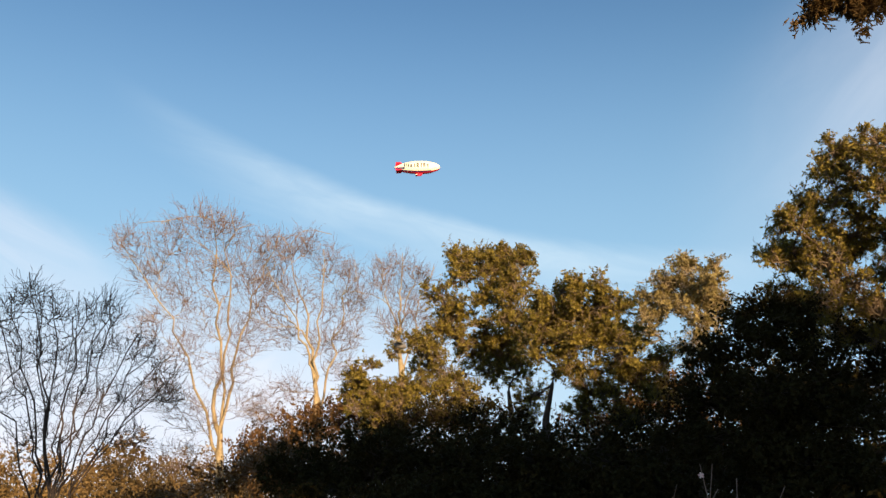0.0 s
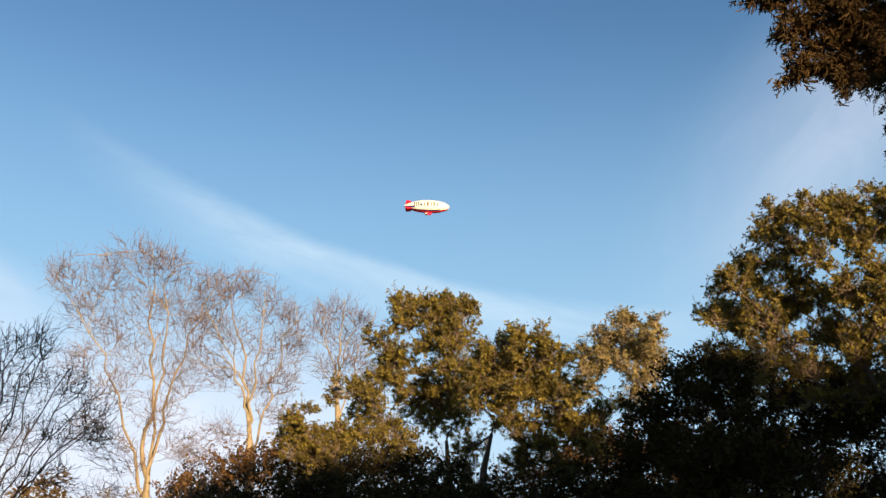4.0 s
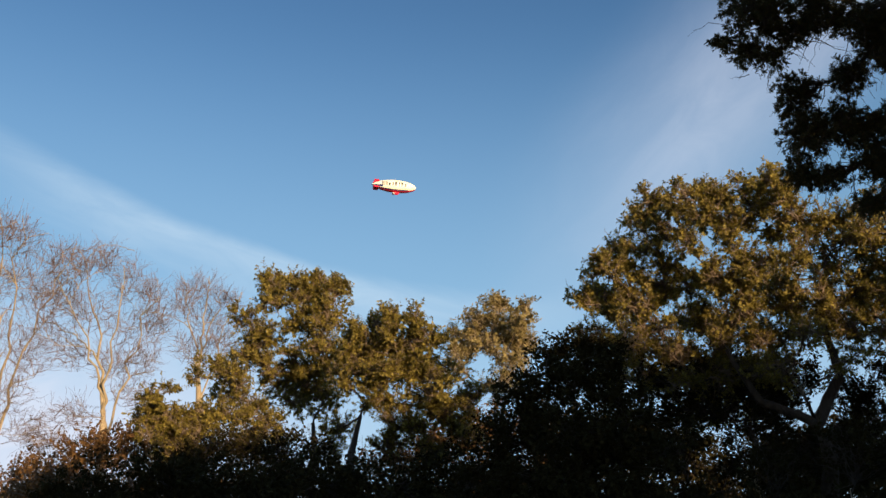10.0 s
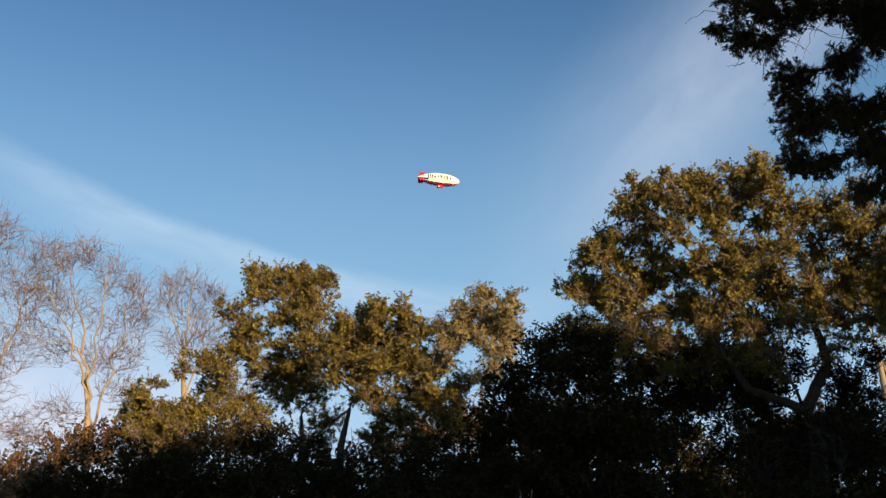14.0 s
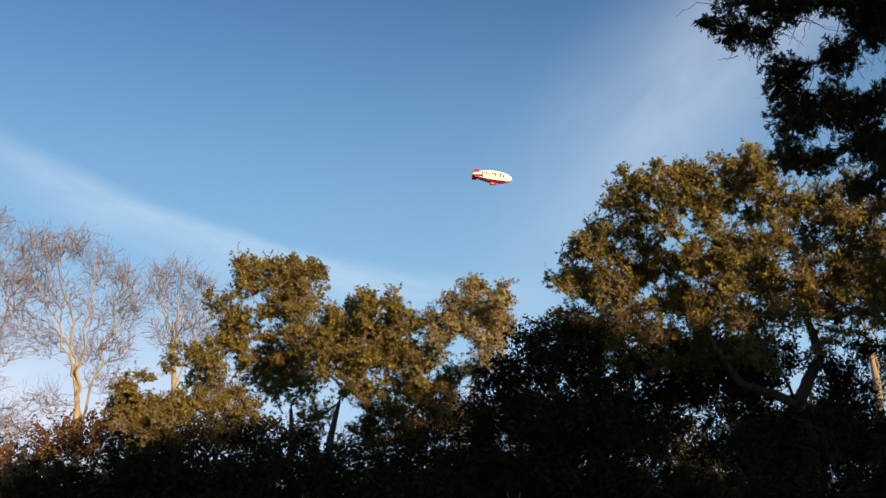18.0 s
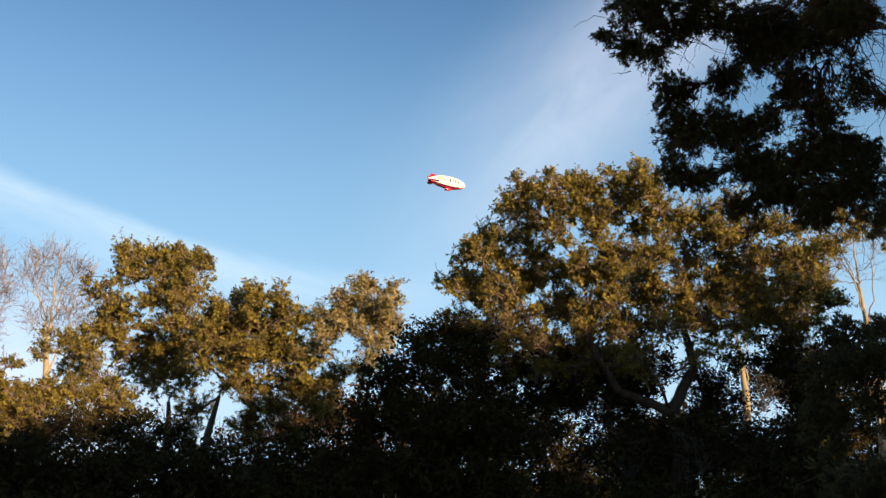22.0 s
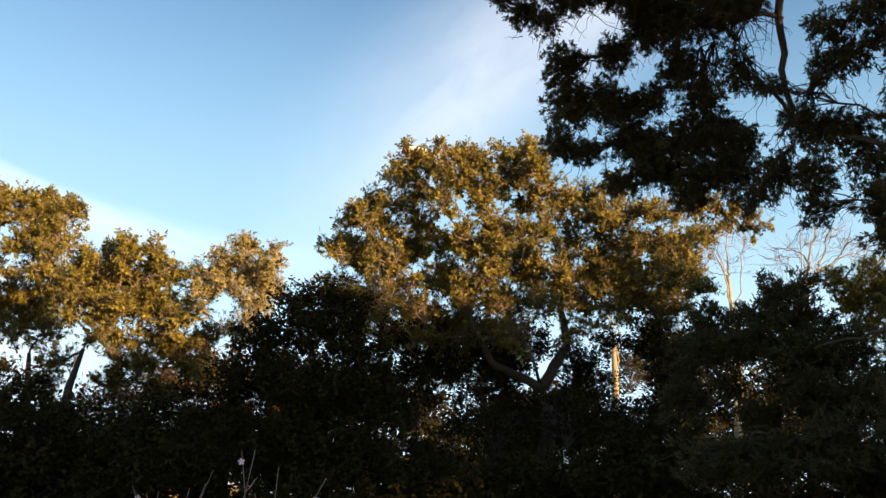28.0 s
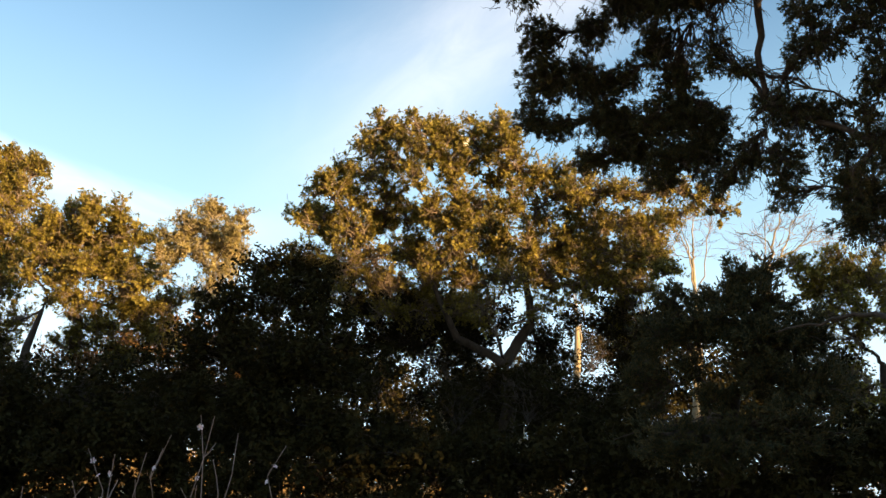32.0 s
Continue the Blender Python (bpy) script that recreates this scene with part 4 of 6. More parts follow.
CEDAR_LOBES = [
    (6.31, 6.12, 3.60, 0.19, 0.16), (6.59, 6.08, 3.68, 0.14, 0.14), (6.24, 6.27, 3.39, 0.26, 0.19), (6.11, 6.69, 3.42, 0.20, 0.18),
    (6.46, 6.03, 3.35, 0.31, 0.21), (6.10, 6.19, 3.14, 0.34, 0.17), (6.04, 6.48, 2.80, 0.16, 0.15), (6.14, 6.28, 2.50, 0.18, 0.17),
    (6.07, 6.37, 3.11, 0.21, 0.12), (5.93, 6.67, 3.09, 0.26, 0.21), (6.36, 5.92, 3.03, 0.41, 0.21), (6.39, 5.96, 2.73, 0.34, 0.26),
    (5.87, 6.81, 2.65, 0.24, 0.29), (6.71, 5.80, 3.10, 0.31, 0.26), (6.61, 5.72, 2.61, 0.41, 0.31), (5.95, 6.24, 2.10, 0.65, 0.22),
    (6.38, 5.75, 2.19, 0.55, 0.30),
]
CEDAR_BASE = (6.24, 6.22, 0.00)
CEDAR_FORK = (6.31, 6.24, 2.53)
EAST_OAK_LOBES = [
    (8.85, 6.88, 4.31, 0.25, 0.15, 1.00), (8.58, 6.98, 4.10, 0.23, 0.13, 1.00), (8.37, 7.13, 4.20, 0.20, 0.11, 0.70), (8.74, 7.27, 4.02, 0.23, 0.11, 0.60),
    (8.71, 6.75, 3.95, 0.25, 0.20, 1.00), (9.09, 6.67, 4.15, 0.32, 0.27, 1.00), (8.89, 6.64, 3.68, 0.31, 0.27, 1.00), (8.74, 6.86, 3.52, 0.24, 0.15, 0.60),
    (8.63, 6.93, 3.70, 0.21, 0.12, 0.50), (8.70, 6.77, 2.75, 0.33, 0.33, 0.60),
]
EAST_OAK_BASE = (9.15, 6.72, 0.00)
EAST_OAK_FORK = (9.08, 6.66, 3.17)
BARE_A_TIPS = [
    (-7.08, 26.58, 11.16, 0.70), (-6.36, 26.18, 10.89, 0.60), (-9.73, 26.21, 10.16, 0.55), (-4.84, 26.13, 10.18, 0.55), (-7.80, 26.35, 10.72, 0.50),
    (-8.28, 25.78, 10.36, 0.45), (-5.84, 26.41, 10.46, 0.45), (-9.08, 26.19, 10.50, 0.40), (-7.14, 25.73, 9.72, 0.35), (-4.54, 26.96, 9.72, 0.35),
]
BARE_A_FORK = (-6.60, 27.58, 4.38)
BARE_A_BASE = (-6.50, 27.83, 0.00)
BARE_B_TIPS = [
    (-4.87, 26.75, 10.20, 0.60), (-3.49, 25.79, 9.53, 0.60), (-2.59, 26.08, 9.23, 0.55), (-5.14, 25.76, 9.03, 0.50), (-4.22, 26.95, 10.48, 0.45),
    (-3.38, 26.93, 10.33, 0.40), (-2.23, 26.30, 8.29, 0.40), (-5.73, 27.32, 8.23, 0.35),
]
BARE_B_FORK = (-3.79, 27.44, 5.67)
BARE_B_BASE = (-3.85, 27.92, 0.00)
BARE_C_TIPS = [
    (-1.32, 28.68, 10.25, 0.60), (-2.19, 28.90, 10.25, 0.50), (-0.29, 28.48, 9.73, 0.50), (-0.84, 28.52, 9.78, 0.40), (-2.46, 29.00, 8.98, 0.40),
    (-0.62, 28.49, 8.47, 0.35),
]
BARE_C_FORK = (-1.46, 29.40, 7.39)
BARE_C_BASE = (-1.74, 30.13, 0.00)
BARE_D_TIPS = [
    (-6.73, 14.49, 5.70, 0.60), (-6.91, 14.35, 5.30, 0.60), (-6.31, 14.46, 5.37, 0.60), (-5.60, 14.09, 5.13, 0.60), (-5.38, 14.51, 5.33, 0.55),
    (-5.91, 14.40, 4.94, 0.50), (-4.75, 14.15, 4.60, 0.50), (-7.00, 14.09, 4.87, 0.50), (-4.69, 14.83, 4.55, 0.45), (-4.34, 15.01, 4.12, 0.42),
    (-6.44, 14.34, 5.20, 0.45), (-5.33, 13.92, 4.64, 0.45), (-5.05, 14.16, 4.92, 0.40), (-4.66, 15.53, 4.59, 0.40), (-7.10, 13.44, 4.73, 0.50),
    (-4.51, 14.63, 3.70, 0.36), (-6.28, 13.48, 4.73, 0.40), (-5.90, 14.08, 4.51, 0.40),
]
BARE_D_FORK = (-6.02, 14.61, 1.42)
BARE_D_BASE = (-6.03, 14.59, 0.00)
BARE_E_TIPS = [
    (13.95, 14.13, 7.73, 0.60), (13.27, 13.81, 7.46, 0.50), (13.81, 13.42, 7.34, 0.50), (13.45, 14.41, 7.46, 0.45), (14.10, 13.91, 7.63, 0.40),
]
BARE_E_FORK = (13.94, 14.09, 6.43)
BARE_E_BASE = (14.35, 14.26, 0.00)
BARE_F_TIPS = [
    (14.94, 12.60, 7.50, 0.70), (15.13, 12.37, 7.36, 0.60), (14.54, 12.72, 7.17, 0.50), (15.63, 12.15, 6.92, 0.50), (15.38, 12.23, 7.19, 0.45),
    (14.73, 13.62, 7.18, 0.45), (15.38, 11.62, 7.04, 0.30),
]
BARE_F_FORK = (14.96, 13.04, 6.19)
BARE_F_BASE = (15.15, 13.45, 0.00)
BARE_G_TIPS = [(11.60, 15.05, 5.86, 0.60), (11.41, 15.06, 6.30, 0.50), (11.77, 14.69, 6.51, 0.50)]
BARE_G_LOBES = [(11.6, 15.0, 6.1, 0.5, 0.5, 0.6)]
BARE_G_FORK = (11.73, 15.14, 5.08)
BARE_G_BASE = (11.91, 15.39, 0.00)
BARE_H_TIPS = [(11.20, 11.70, 4.41, 0.50), (11.48, 11.41, 4.40, 0.50), (11.34, 11.51, 4.59, 0.50)]
BARE_H_LOBES = [(11.35, 11.5, 4.4, 0.3, 0.3, 0.6)]
BARE_H_FORK = (11.45, 11.66, 3.33)
BARE_H_BASE = (11.48, 11.75, 0.00)
BOUGH_HIGH = [
    (2.06, 3.83, 3.99, 0.06, 0.05), (2.17, 3.80, 3.93, 0.10, 0.08), (2.27, 3.76, 3.89, 0.09, 0.06), (2.38, 3.73, 4.02, 0.13, 0.06),
    (2.50, 3.62, 4.05, 0.15, 0.07), (2.63, 3.55, 4.00, 0.13, 0.08), (2.17, 3.68, 4.09, 0.19, 0.13), (2.43, 3.59, 4.16, 0.19, 0.13),
]
BOUGH_MAIN = [
    (2.82, 3.70, 3.98, 0.13, 0.12), (2.75, 3.57, 4.05, 0.14, 0.10), (2.91, 3.35, 3.92, 0.13, 0.13), (2.76, 3.09, 3.82, 0.10, 0.08),
    (3.06, 3.96, 3.48, 0.14, 0.11), (3.31, 3.66, 3.31, 0.13, 0.12), (3.19, 3.83, 3.22, 0.12, 0.06), (3.31, 3.59, 3.45, 0.11, 0.11),
    (3.12, 3.65, 3.65, 0.12, 0.11), (2.60, 4.09, 3.89, 0.11, 0.14), (2.79, 3.91, 3.93, 0.10, 0.12), (2.67, 4.14, 3.71, 0.14, 0.16),
    (2.81, 4.03, 3.73, 0.12, 0.14), (2.67, 4.24, 3.54, 0.09, 0.10), (2.91, 3.98, 3.67, 0.12, 0.12), (2.96, 4.02, 3.54, 0.14, 0.10),
    (3.00, 3.88, 3.72, 0.09, 0.10), (2.87, 3.53, 3.96, 0.16, 0.18), (3.01, 3.67, 3.79, 0.13, 0.12), (2.78, 4.18, 3.49, 0.12, 0.07),
    (3.11, 3.97, 3.37, 0.17, 0.09), (2.91, 4.04, 3.29, 0.10, 0.07), (3.11, 3.77, 3.48, 0.15, 0.13), (3.20, 3.67, 3.50, 0.13, 0.12),
    (3.22, 3.75, 3.32, 0.18, 0.09),
]
BOUGH_EAST = [
    (3.06, 3.37, 3.69, 0.09, 0.16), (2.93, 3.18, 3.89, 0.13, 0.08), (3.33, 3.57, 3.15, 0.10, 0.09), (3.31, 3.40, 3.22, 0.12, 0.13),
    (3.14, 2.91, 3.71, 0.11, 0.08), (3.19, 2.97, 3.56, 0.10, 0.09), (3.25, 2.87, 3.59, 0.10, 0.09), (3.22, 2.77, 3.75, 0.10, 0.07),
    (3.31, 2.74, 3.65, 0.10, 0.08), (3.25, 3.19, 3.39, 0.11, 0.09), (3.34, 3.12, 3.33, 0.14, 0.11), (3.36, 3.22, 3.15, 0.11, 0.16),
    (3.41, 3.03, 3.34, 0.11, 0.09), (3.49, 3.02, 3.19, 0.11, 0.11),
]
BOUGH_LOW = [
    (3.39, 3.25, 3.00, 0.08, 0.09), (3.46, 2.99, 2.99, 0.12, 0.11), (3.51, 3.00, 2.85, 0.11, 0.11), (3.55, 2.90, 2.93, 0.19, 0.21),
    (3.42, 2.84, 3.32, 0.08, 0.11), (3.44, 2.69, 3.48, 0.19, 0.19), (3.51, 2.82, 3.16, 0.15, 0.15), (3.13, 3.23, 3.55, 0.08, 0.06),
    (3.28, 2.67, 3.77, 0.15, 0.11),
]

SUN_GAP = (7.35, 5.8)
BOUGH_RUSTY_LIT = [
    (2.73, 3.17, 3.90, 0.09, 0.08), (2.88, 3.15, 3.95, 0.10, 0.08), (2.86, 3.19, 3.86, 0.10, 0.06), (2.89, 3.08, 3.84, 0.06, 0.06),
]
BOUGH_ROOT = (2.96, 2.99, 4.06)
BOUGH_KNOT = (3.23, 3.21, 3.41)
BOUGH_JOINT = (3.48, 2.85, 3.17)
JUNIPER_BASE = (4.02, 2.06, 0.00)
JUNIPER_TOP = (3.03, 1.28, 4.80)
LOW_LIMB_A = (4.98, 4.65, 2.75)
LOW_LIMB_B = (5.08, 3.99, 2.80)
BOUGH_NEAR = [
    (0.32, 0.87, 2.25, 0.03, 0.02), (0.37, 0.86, 2.23, 0.03, 0.02), (0.42, 0.86, 2.24, 0.04, 0.03), (0.40, 0.87, 2.19, 0.03, 0.03),
    (0.40, 0.89, 2.14, 0.02, 0.02), (0.44, 0.89, 2.16, 0.03, 0.03), (0.46, 0.86, 2.21, 0.04, 0.04), (0.46, 0.88, 2.13, 0.02, 0.02),
    (0.50, 0.87, 2.17, 0.04, 0.04), (0.52, 0.85, 2.22, 0.04, 0.04), (0.55, 0.87, 2.16, 0.04, 0.03), (0.36, 0.84, 2.29, 0.05, 0.03),
    (0.47, 0.83, 2.28, 0.07, 0.04), (0.56, 0.84, 2.24, 0.05, 0.07),
]
NEAR_ROOT = (0.66, 0.78, 2.35)
DEAD_BOUGH_A = (6.66, 12.82, 3.00)
DEAD_BOUGH_B = (7.14, 12.57, 2.77)
DEAD_TWIG_A = (5.53, 8.30, 2.15)
DEAD_TWIG_B = (5.72, 8.17, 1.99)
SHRUB_BASE = (1.20, 5.00, 0.00)
SHRUB_TIPS = [(1.34, 4.99, 1.93, 0.30), (1.40, 4.97, 1.93, 0.30), (1.48, 4.84, 1.85, 0.30), (1.73, 4.86, 1.81, 0.30), (1.22, 5.02, 1.83, 0.30), (1.30, 4.80, 1.61, 0.30), (1.01, 5.18, 1.73, 0.30), (0.91, 5.30, 1.75, 0.30), (0.86, 5.31, 1.60, 0.30), (1.10, 4.95, 1.74, 0.30), (1.09, 5.06, 1.62, 0.30), (1.52, 4.73, 1.57, 0.30), (0.77, 5.43, 1.52, 0.30), (0.68, 5.54, 1.56, 0.30)]
UNDERGROWTH_DEEP = [
    (5.21, 11.33, 3.46, 0.33, 0.25), (4.92, 11.51, 3.01, 0.37, 0.27), (4.81, 11.54, 2.44, 0.37, 0.29), (8.19, 8.41, 3.67, 0.25, 0.25),
    (7.86, 8.97, 3.58, 0.31, 0.24), (7.85, 9.47, 3.43, 0.21, 0.18), (7.99, 9.49, 3.02, 0.34, 0.25), (7.65, 10.21, 2.77, 0.35, 0.23),
    (7.09, 10.17, 3.22, 0.24, 0.18), (8.34, 9.26, 3.17, 0.30, 0.25), (7.34, 10.46, 2.76, 0.33, 0.26), (7.94, 9.75, 3.84, 0.23, 0.18),
    (8.77, 6.96, 3.23, 0.27, 0.23), (9.00, 6.99, 2.89, 0.30, 0.27), (7.80, 8.46, 3.77, 0.23, 0.19),
]
BARE_A_LOBES = [
    (-7.16, 25.63, 10.30, 0.85, 0.58, 1.00), (-6.34, 26.04, 10.34, 0.79, 0.58, 1.00), (-8.25, 26.64, 10.02, 0.71, 0.78, 1.00), (-7.09, 26.32, 9.20, 0.95, 0.86, 1.00),
    (-6.31, 27.26, 9.47, 0.82, 0.89, 1.00), (-8.81, 24.86, 9.46, 0.57, 0.60, 1.00), (-8.91, 27.11, 9.09, 0.65, 0.79, 1.00), (-8.17, 27.41, 8.45, 0.72, 0.79, 1.00),
    (-5.26, 27.11, 9.96, 0.60, 0.70, 1.00), (-5.49, 26.45, 8.53, 0.61, 0.75, 1.00), (-6.90, 27.26, 7.88, 0.97, 0.88, 1.00), (-7.58, 26.35, 6.68, 0.68, 0.68, 0.90),
    (-5.80, 27.08, 7.14, 0.62, 0.69, 0.90), (-6.27, 26.48, 6.03, 0.84, 0.67, 0.90), (-7.92, 26.21, 5.36, 0.84, 0.57, 0.90), (-7.20, 26.68, 4.78, 0.85, 0.61, 0.90),
    (-5.53, 27.08, 5.14, 0.78, 0.44, 0.90), (-8.88, 27.15, 7.53, 0.53, 0.64, 0.90), (-7.50, 26.88, 3.69, 1.02, 0.51, 0.90),
]
BARE_B_LOBES = [
    (-4.61, 25.91, 9.41, 0.50, 0.60, 1.00), (-3.97, 26.01, 9.69, 0.47, 0.47, 1.00), (-3.48, 26.86, 9.33, 0.55, 0.69, 1.00), (-2.70, 26.30, 8.81, 0.47, 0.54, 1.00),
    (-5.29, 27.49, 8.98, 0.53, 0.64, 1.00), (-4.42, 26.53, 8.37, 0.61, 0.61, 1.00), (-3.40, 27.15, 8.17, 0.69, 0.62, 1.00), (-2.56, 27.24, 8.19, 0.45, 0.52, 1.00),
    (-2.92, 26.84, 7.15, 0.67, 0.50, 1.00), (-3.86, 27.64, 7.24, 0.69, 0.63, 0.90), (-4.95, 27.95, 7.48, 0.60, 0.60, 0.90), (-5.47, 26.95, 7.80, 0.45, 0.52, 0.90),
    (-4.46, 26.51, 5.53, 0.76, 0.40, 0.90), (-5.34, 27.92, 4.91, 0.70, 0.38, 0.90), (-3.17, 27.75, 6.39, 0.62, 0.48, 0.90),
]
BARE_C_LOBES = [
    (-1.55, 28.93, 9.90, 0.66, 0.44, 1.00), (-0.71, 28.44, 9.38, 0.47, 0.40, 1.00), (-2.06, 28.53, 9.23, 0.47, 0.54, 1.00), (-1.39, 29.66, 9.14, 0.67, 0.56, 1.00),
    (-1.74, 29.37, 8.13, 0.70, 0.55, 1.00), (-0.72, 28.82, 8.27, 0.54, 0.61, 1.00), (-1.02, 29.70, 7.63, 0.74, 0.55, 0.70),
]
BARE_D_LOBES = [
    (-6.49, 14.03, 5.22, 0.33, 0.33, 1.00), (-6.51, 13.43, 4.72, 0.32, 0.37, 1.00), (-6.06, 13.93, 4.92, 0.32, 0.32, 1.00), (-5.59, 14.09, 4.86, 0.34, 0.32, 1.00),
    (-5.20, 14.09, 4.95, 0.24, 0.28, 1.00), (-6.58, 14.46, 4.50, 0.49, 0.39, 1.00), (-6.12, 14.91, 4.40, 0.50, 0.40, 1.00), (-5.54, 15.05, 4.51, 0.46, 0.40, 1.00),
    (-4.86, 14.69, 4.44, 0.33, 0.33, 1.00), (-4.39, 14.43, 4.02, 0.28, 0.28, 1.00), (-6.63, 13.97, 3.80, 0.38, 0.48, 1.00), (-6.13, 14.45, 3.69, 0.48, 0.39, 1.00),
    (-5.45, 14.53, 3.69, 0.48, 0.38, 1.00), (-5.03, 15.12, 3.77, 0.45, 0.33, 1.00), (-4.53, 15.29, 3.79, 0.29, 0.24, 1.00), (-6.57, 14.81, 3.12, 0.50, 0.36, 0.90),
    (-5.69, 14.63, 3.01, 0.48, 0.35, 0.90), (-4.90, 14.62, 3.09, 0.43, 0.28, 0.90), (-7.44, 14.23, 4.37, 0.50, 0.60, 1.00),
]
BARE_E_LOBES = [
    (14.09, 14.31, 7.55, 0.45, 0.28, 1.00), (13.04, 13.92, 7.03, 0.40, 0.28, 1.00), (13.75, 13.46, 7.10, 0.26, 0.26, 1.00), (13.65, 14.08, 6.86, 0.36, 0.27, 0.70),
    (13.40, 14.57, 6.81, 0.42, 0.27, 0.70), (14.28, 14.08, 6.84, 0.25, 0.25, 0.50),
]
BARE_F_LOBES = [
    (14.57, 12.41, 7.09, 0.38, 0.26, 1.00), (15.05, 12.27, 7.08, 0.39, 0.27, 1.00), (14.53, 12.95, 6.87, 0.39, 0.31, 1.00), (14.45, 13.32, 6.76, 0.32, 0.29, 1.00),
    (14.79, 12.44, 6.62, 0.41, 0.29, 0.70), (15.62, 12.34, 6.90, 0.35, 0.27, 1.00), (15.66, 12.69, 6.51, 0.42, 0.27, 0.60), (14.39, 12.75, 6.22, 0.40, 0.26, 0.60),
    (15.98, 12.21, 7.05, 0.30, 0.28, 1.00),
]
UNDERGROWTH_GAPS = [
    (6.97, 10.71, 3.80, 0.23, 0.17), (7.47, 10.37, 3.61, 0.26, 0.20), (7.71, 10.22, 3.98, 0.26, 0.20), (6.58, 10.81, 3.74, 0.26, 0.18),
    (6.01, 11.32, 2.84, 0.31, 0.23),
]


# ---- ground ----
def make_ground():
    bm = bmesh.new()
    rings, seg = [0, 4, 8, 14, 22, 35, 60, 110, 250, 800, 4000], 48
    prev = None
    for r in rings:
        row = [bm.verts.new((r * math.sin(k * 2 * math.pi / seg), r * math.cos(k * 2 * math.pi / seg), 0)) for k in range(seg if r else 1)]
        for v in row:
            if 0 < r < 300:
                v.co.z = -0.04 * abs(noise.noise(v.co * 0.13))
        if prev:
            for k in range(seg):
                a, b = row[k], row[(k + 1) % seg]
                if len(prev) == 1:
                    bm.faces.new((prev[0], b, a))
                else:
                    bm.faces.new((prev[k], prev[(k + 1) % seg], b, a))
        prev = row
    bmesh.ops.recalc_face_normals(bm, faces=bm.faces)
    g = part("ground", bm, GRASS)
    tagged(g, "uneven ground of dry winter grass under the trees", "ground", kind="structure")


make_ground()


def make_grass():
    rng = np.random.default_rng(4)
    n = 26000
    p = np.stack([rng.uniform(-16, 18, n), rng.uniform(-4, 30, n), np.zeros(n)], 1)
    ln = rng.uniform(0.12, 0.4, n)
    ax = unit(rng, n) * 0.5 + np.array([0, 0, 1.0])
    ax /= np.linalg.norm(ax, axis=1, keepdims=True)
    p[:, 2] = ln * 0.42 - 0.03
    nor = unit(rng, n)
    nor -= ax * (nor * ax).sum(1, keepdims=True)
    nor /= np.linalg.norm(nor, axis=1, keepdims=True)
    g = raw_mesh("grass", *blades(p, nor, ax, ln, np.full(n, 0.012)), GRASS_BLADE)
    tagged(g, "long dry grass growing between the trunks", "grass", kind="stuff")


make_grass()


def far_woods():
    rng = np.random.default_rng(9)
    V, F, base = [], [], 0
    for k in range(150):
        a = radians(-52 + 110 * k / 150 + rng.uniform(-0.5, 0.5))
        d = rng.uniform(58, 85)
        h = rng.uniform(2.2, 3.4) * (2.3 if a < -0.18 else 1.1)
        lobe = (d * math.sin(a), d * math.cos(a), h * 0.55, rng.uniform(1.6, 3.0), h * 0.6)
        c = clump_points(rng, lobe, 0.8, 5.0)
        v, f = leaf_tufts(rng, c, None, 0.8, 60 if a < -0.18 else 14, 0.2 if a < -0.18 else 0.34, 0.7)
        V.append(v)
        F.append(f + base)
        base += len(v)
    w = raw_mesh("far_woods", np.concatenate(V), np.concatenate(F), WOODS)
    tagged(w, "distant belt of low sunlit scrub along the horizon", "woods", kind="stuff")


far_woods()


# ---- unseen trees added behind the camera, whose shade falls on the place ----
def shade_trees():
    rows = ((-9, 1, 5.4), (-5, 1, 5.6), (-1.8, 1, 6.5), (0.8, 1, 9.5), (3.3, 4.4, 9.8), (5.6, 4.3, 6.7), (7.9, 1, 6.6), (10.2, 1, 6.4),
            (12.4, 1, 6.2), (14.8, 1, 6.3), (17.5, 1, 5.7), (20.5, 1, 5.2), (23.5, 1, 5.4))
    for i, (x, low, h) in enumerate(rows):
        rng = np.random.default_rng(60 + i)
        lobes = [(x + rng.uniform(-1.7, 1.7), -9 + rng.uniform(-0.8, 0.8), z, 1.15, 0.9) for z in np.linspace(low + 0.5, h - 1.2, max(3, int((h - low) * 1.6)))]
        lobes += [(x + dx, -9.0, h - 0.95 + rng.uniform(-0.3, 0.2), 1.05, 0.8) for dx in (-1.3, 0.0, 1.3)]
        lobes = [l for l in lobes if math.hypot(l[0] - SUN_GAP[0], l[2] - SUN_GAP[1]) > 1.0]
        leafy_tree("live_oak", (x, -9.0, 0), (x, -9.0, 1.5), lobes, OAK_LEAF, OAK_BARK, "unseen evergreen oak added behind the viewer to cast shade on the place", "tree", "shade trees",
                   80 + i, 0.18, 0.45, 22, 0.30, 6.0, 0.7)


shade_trees()

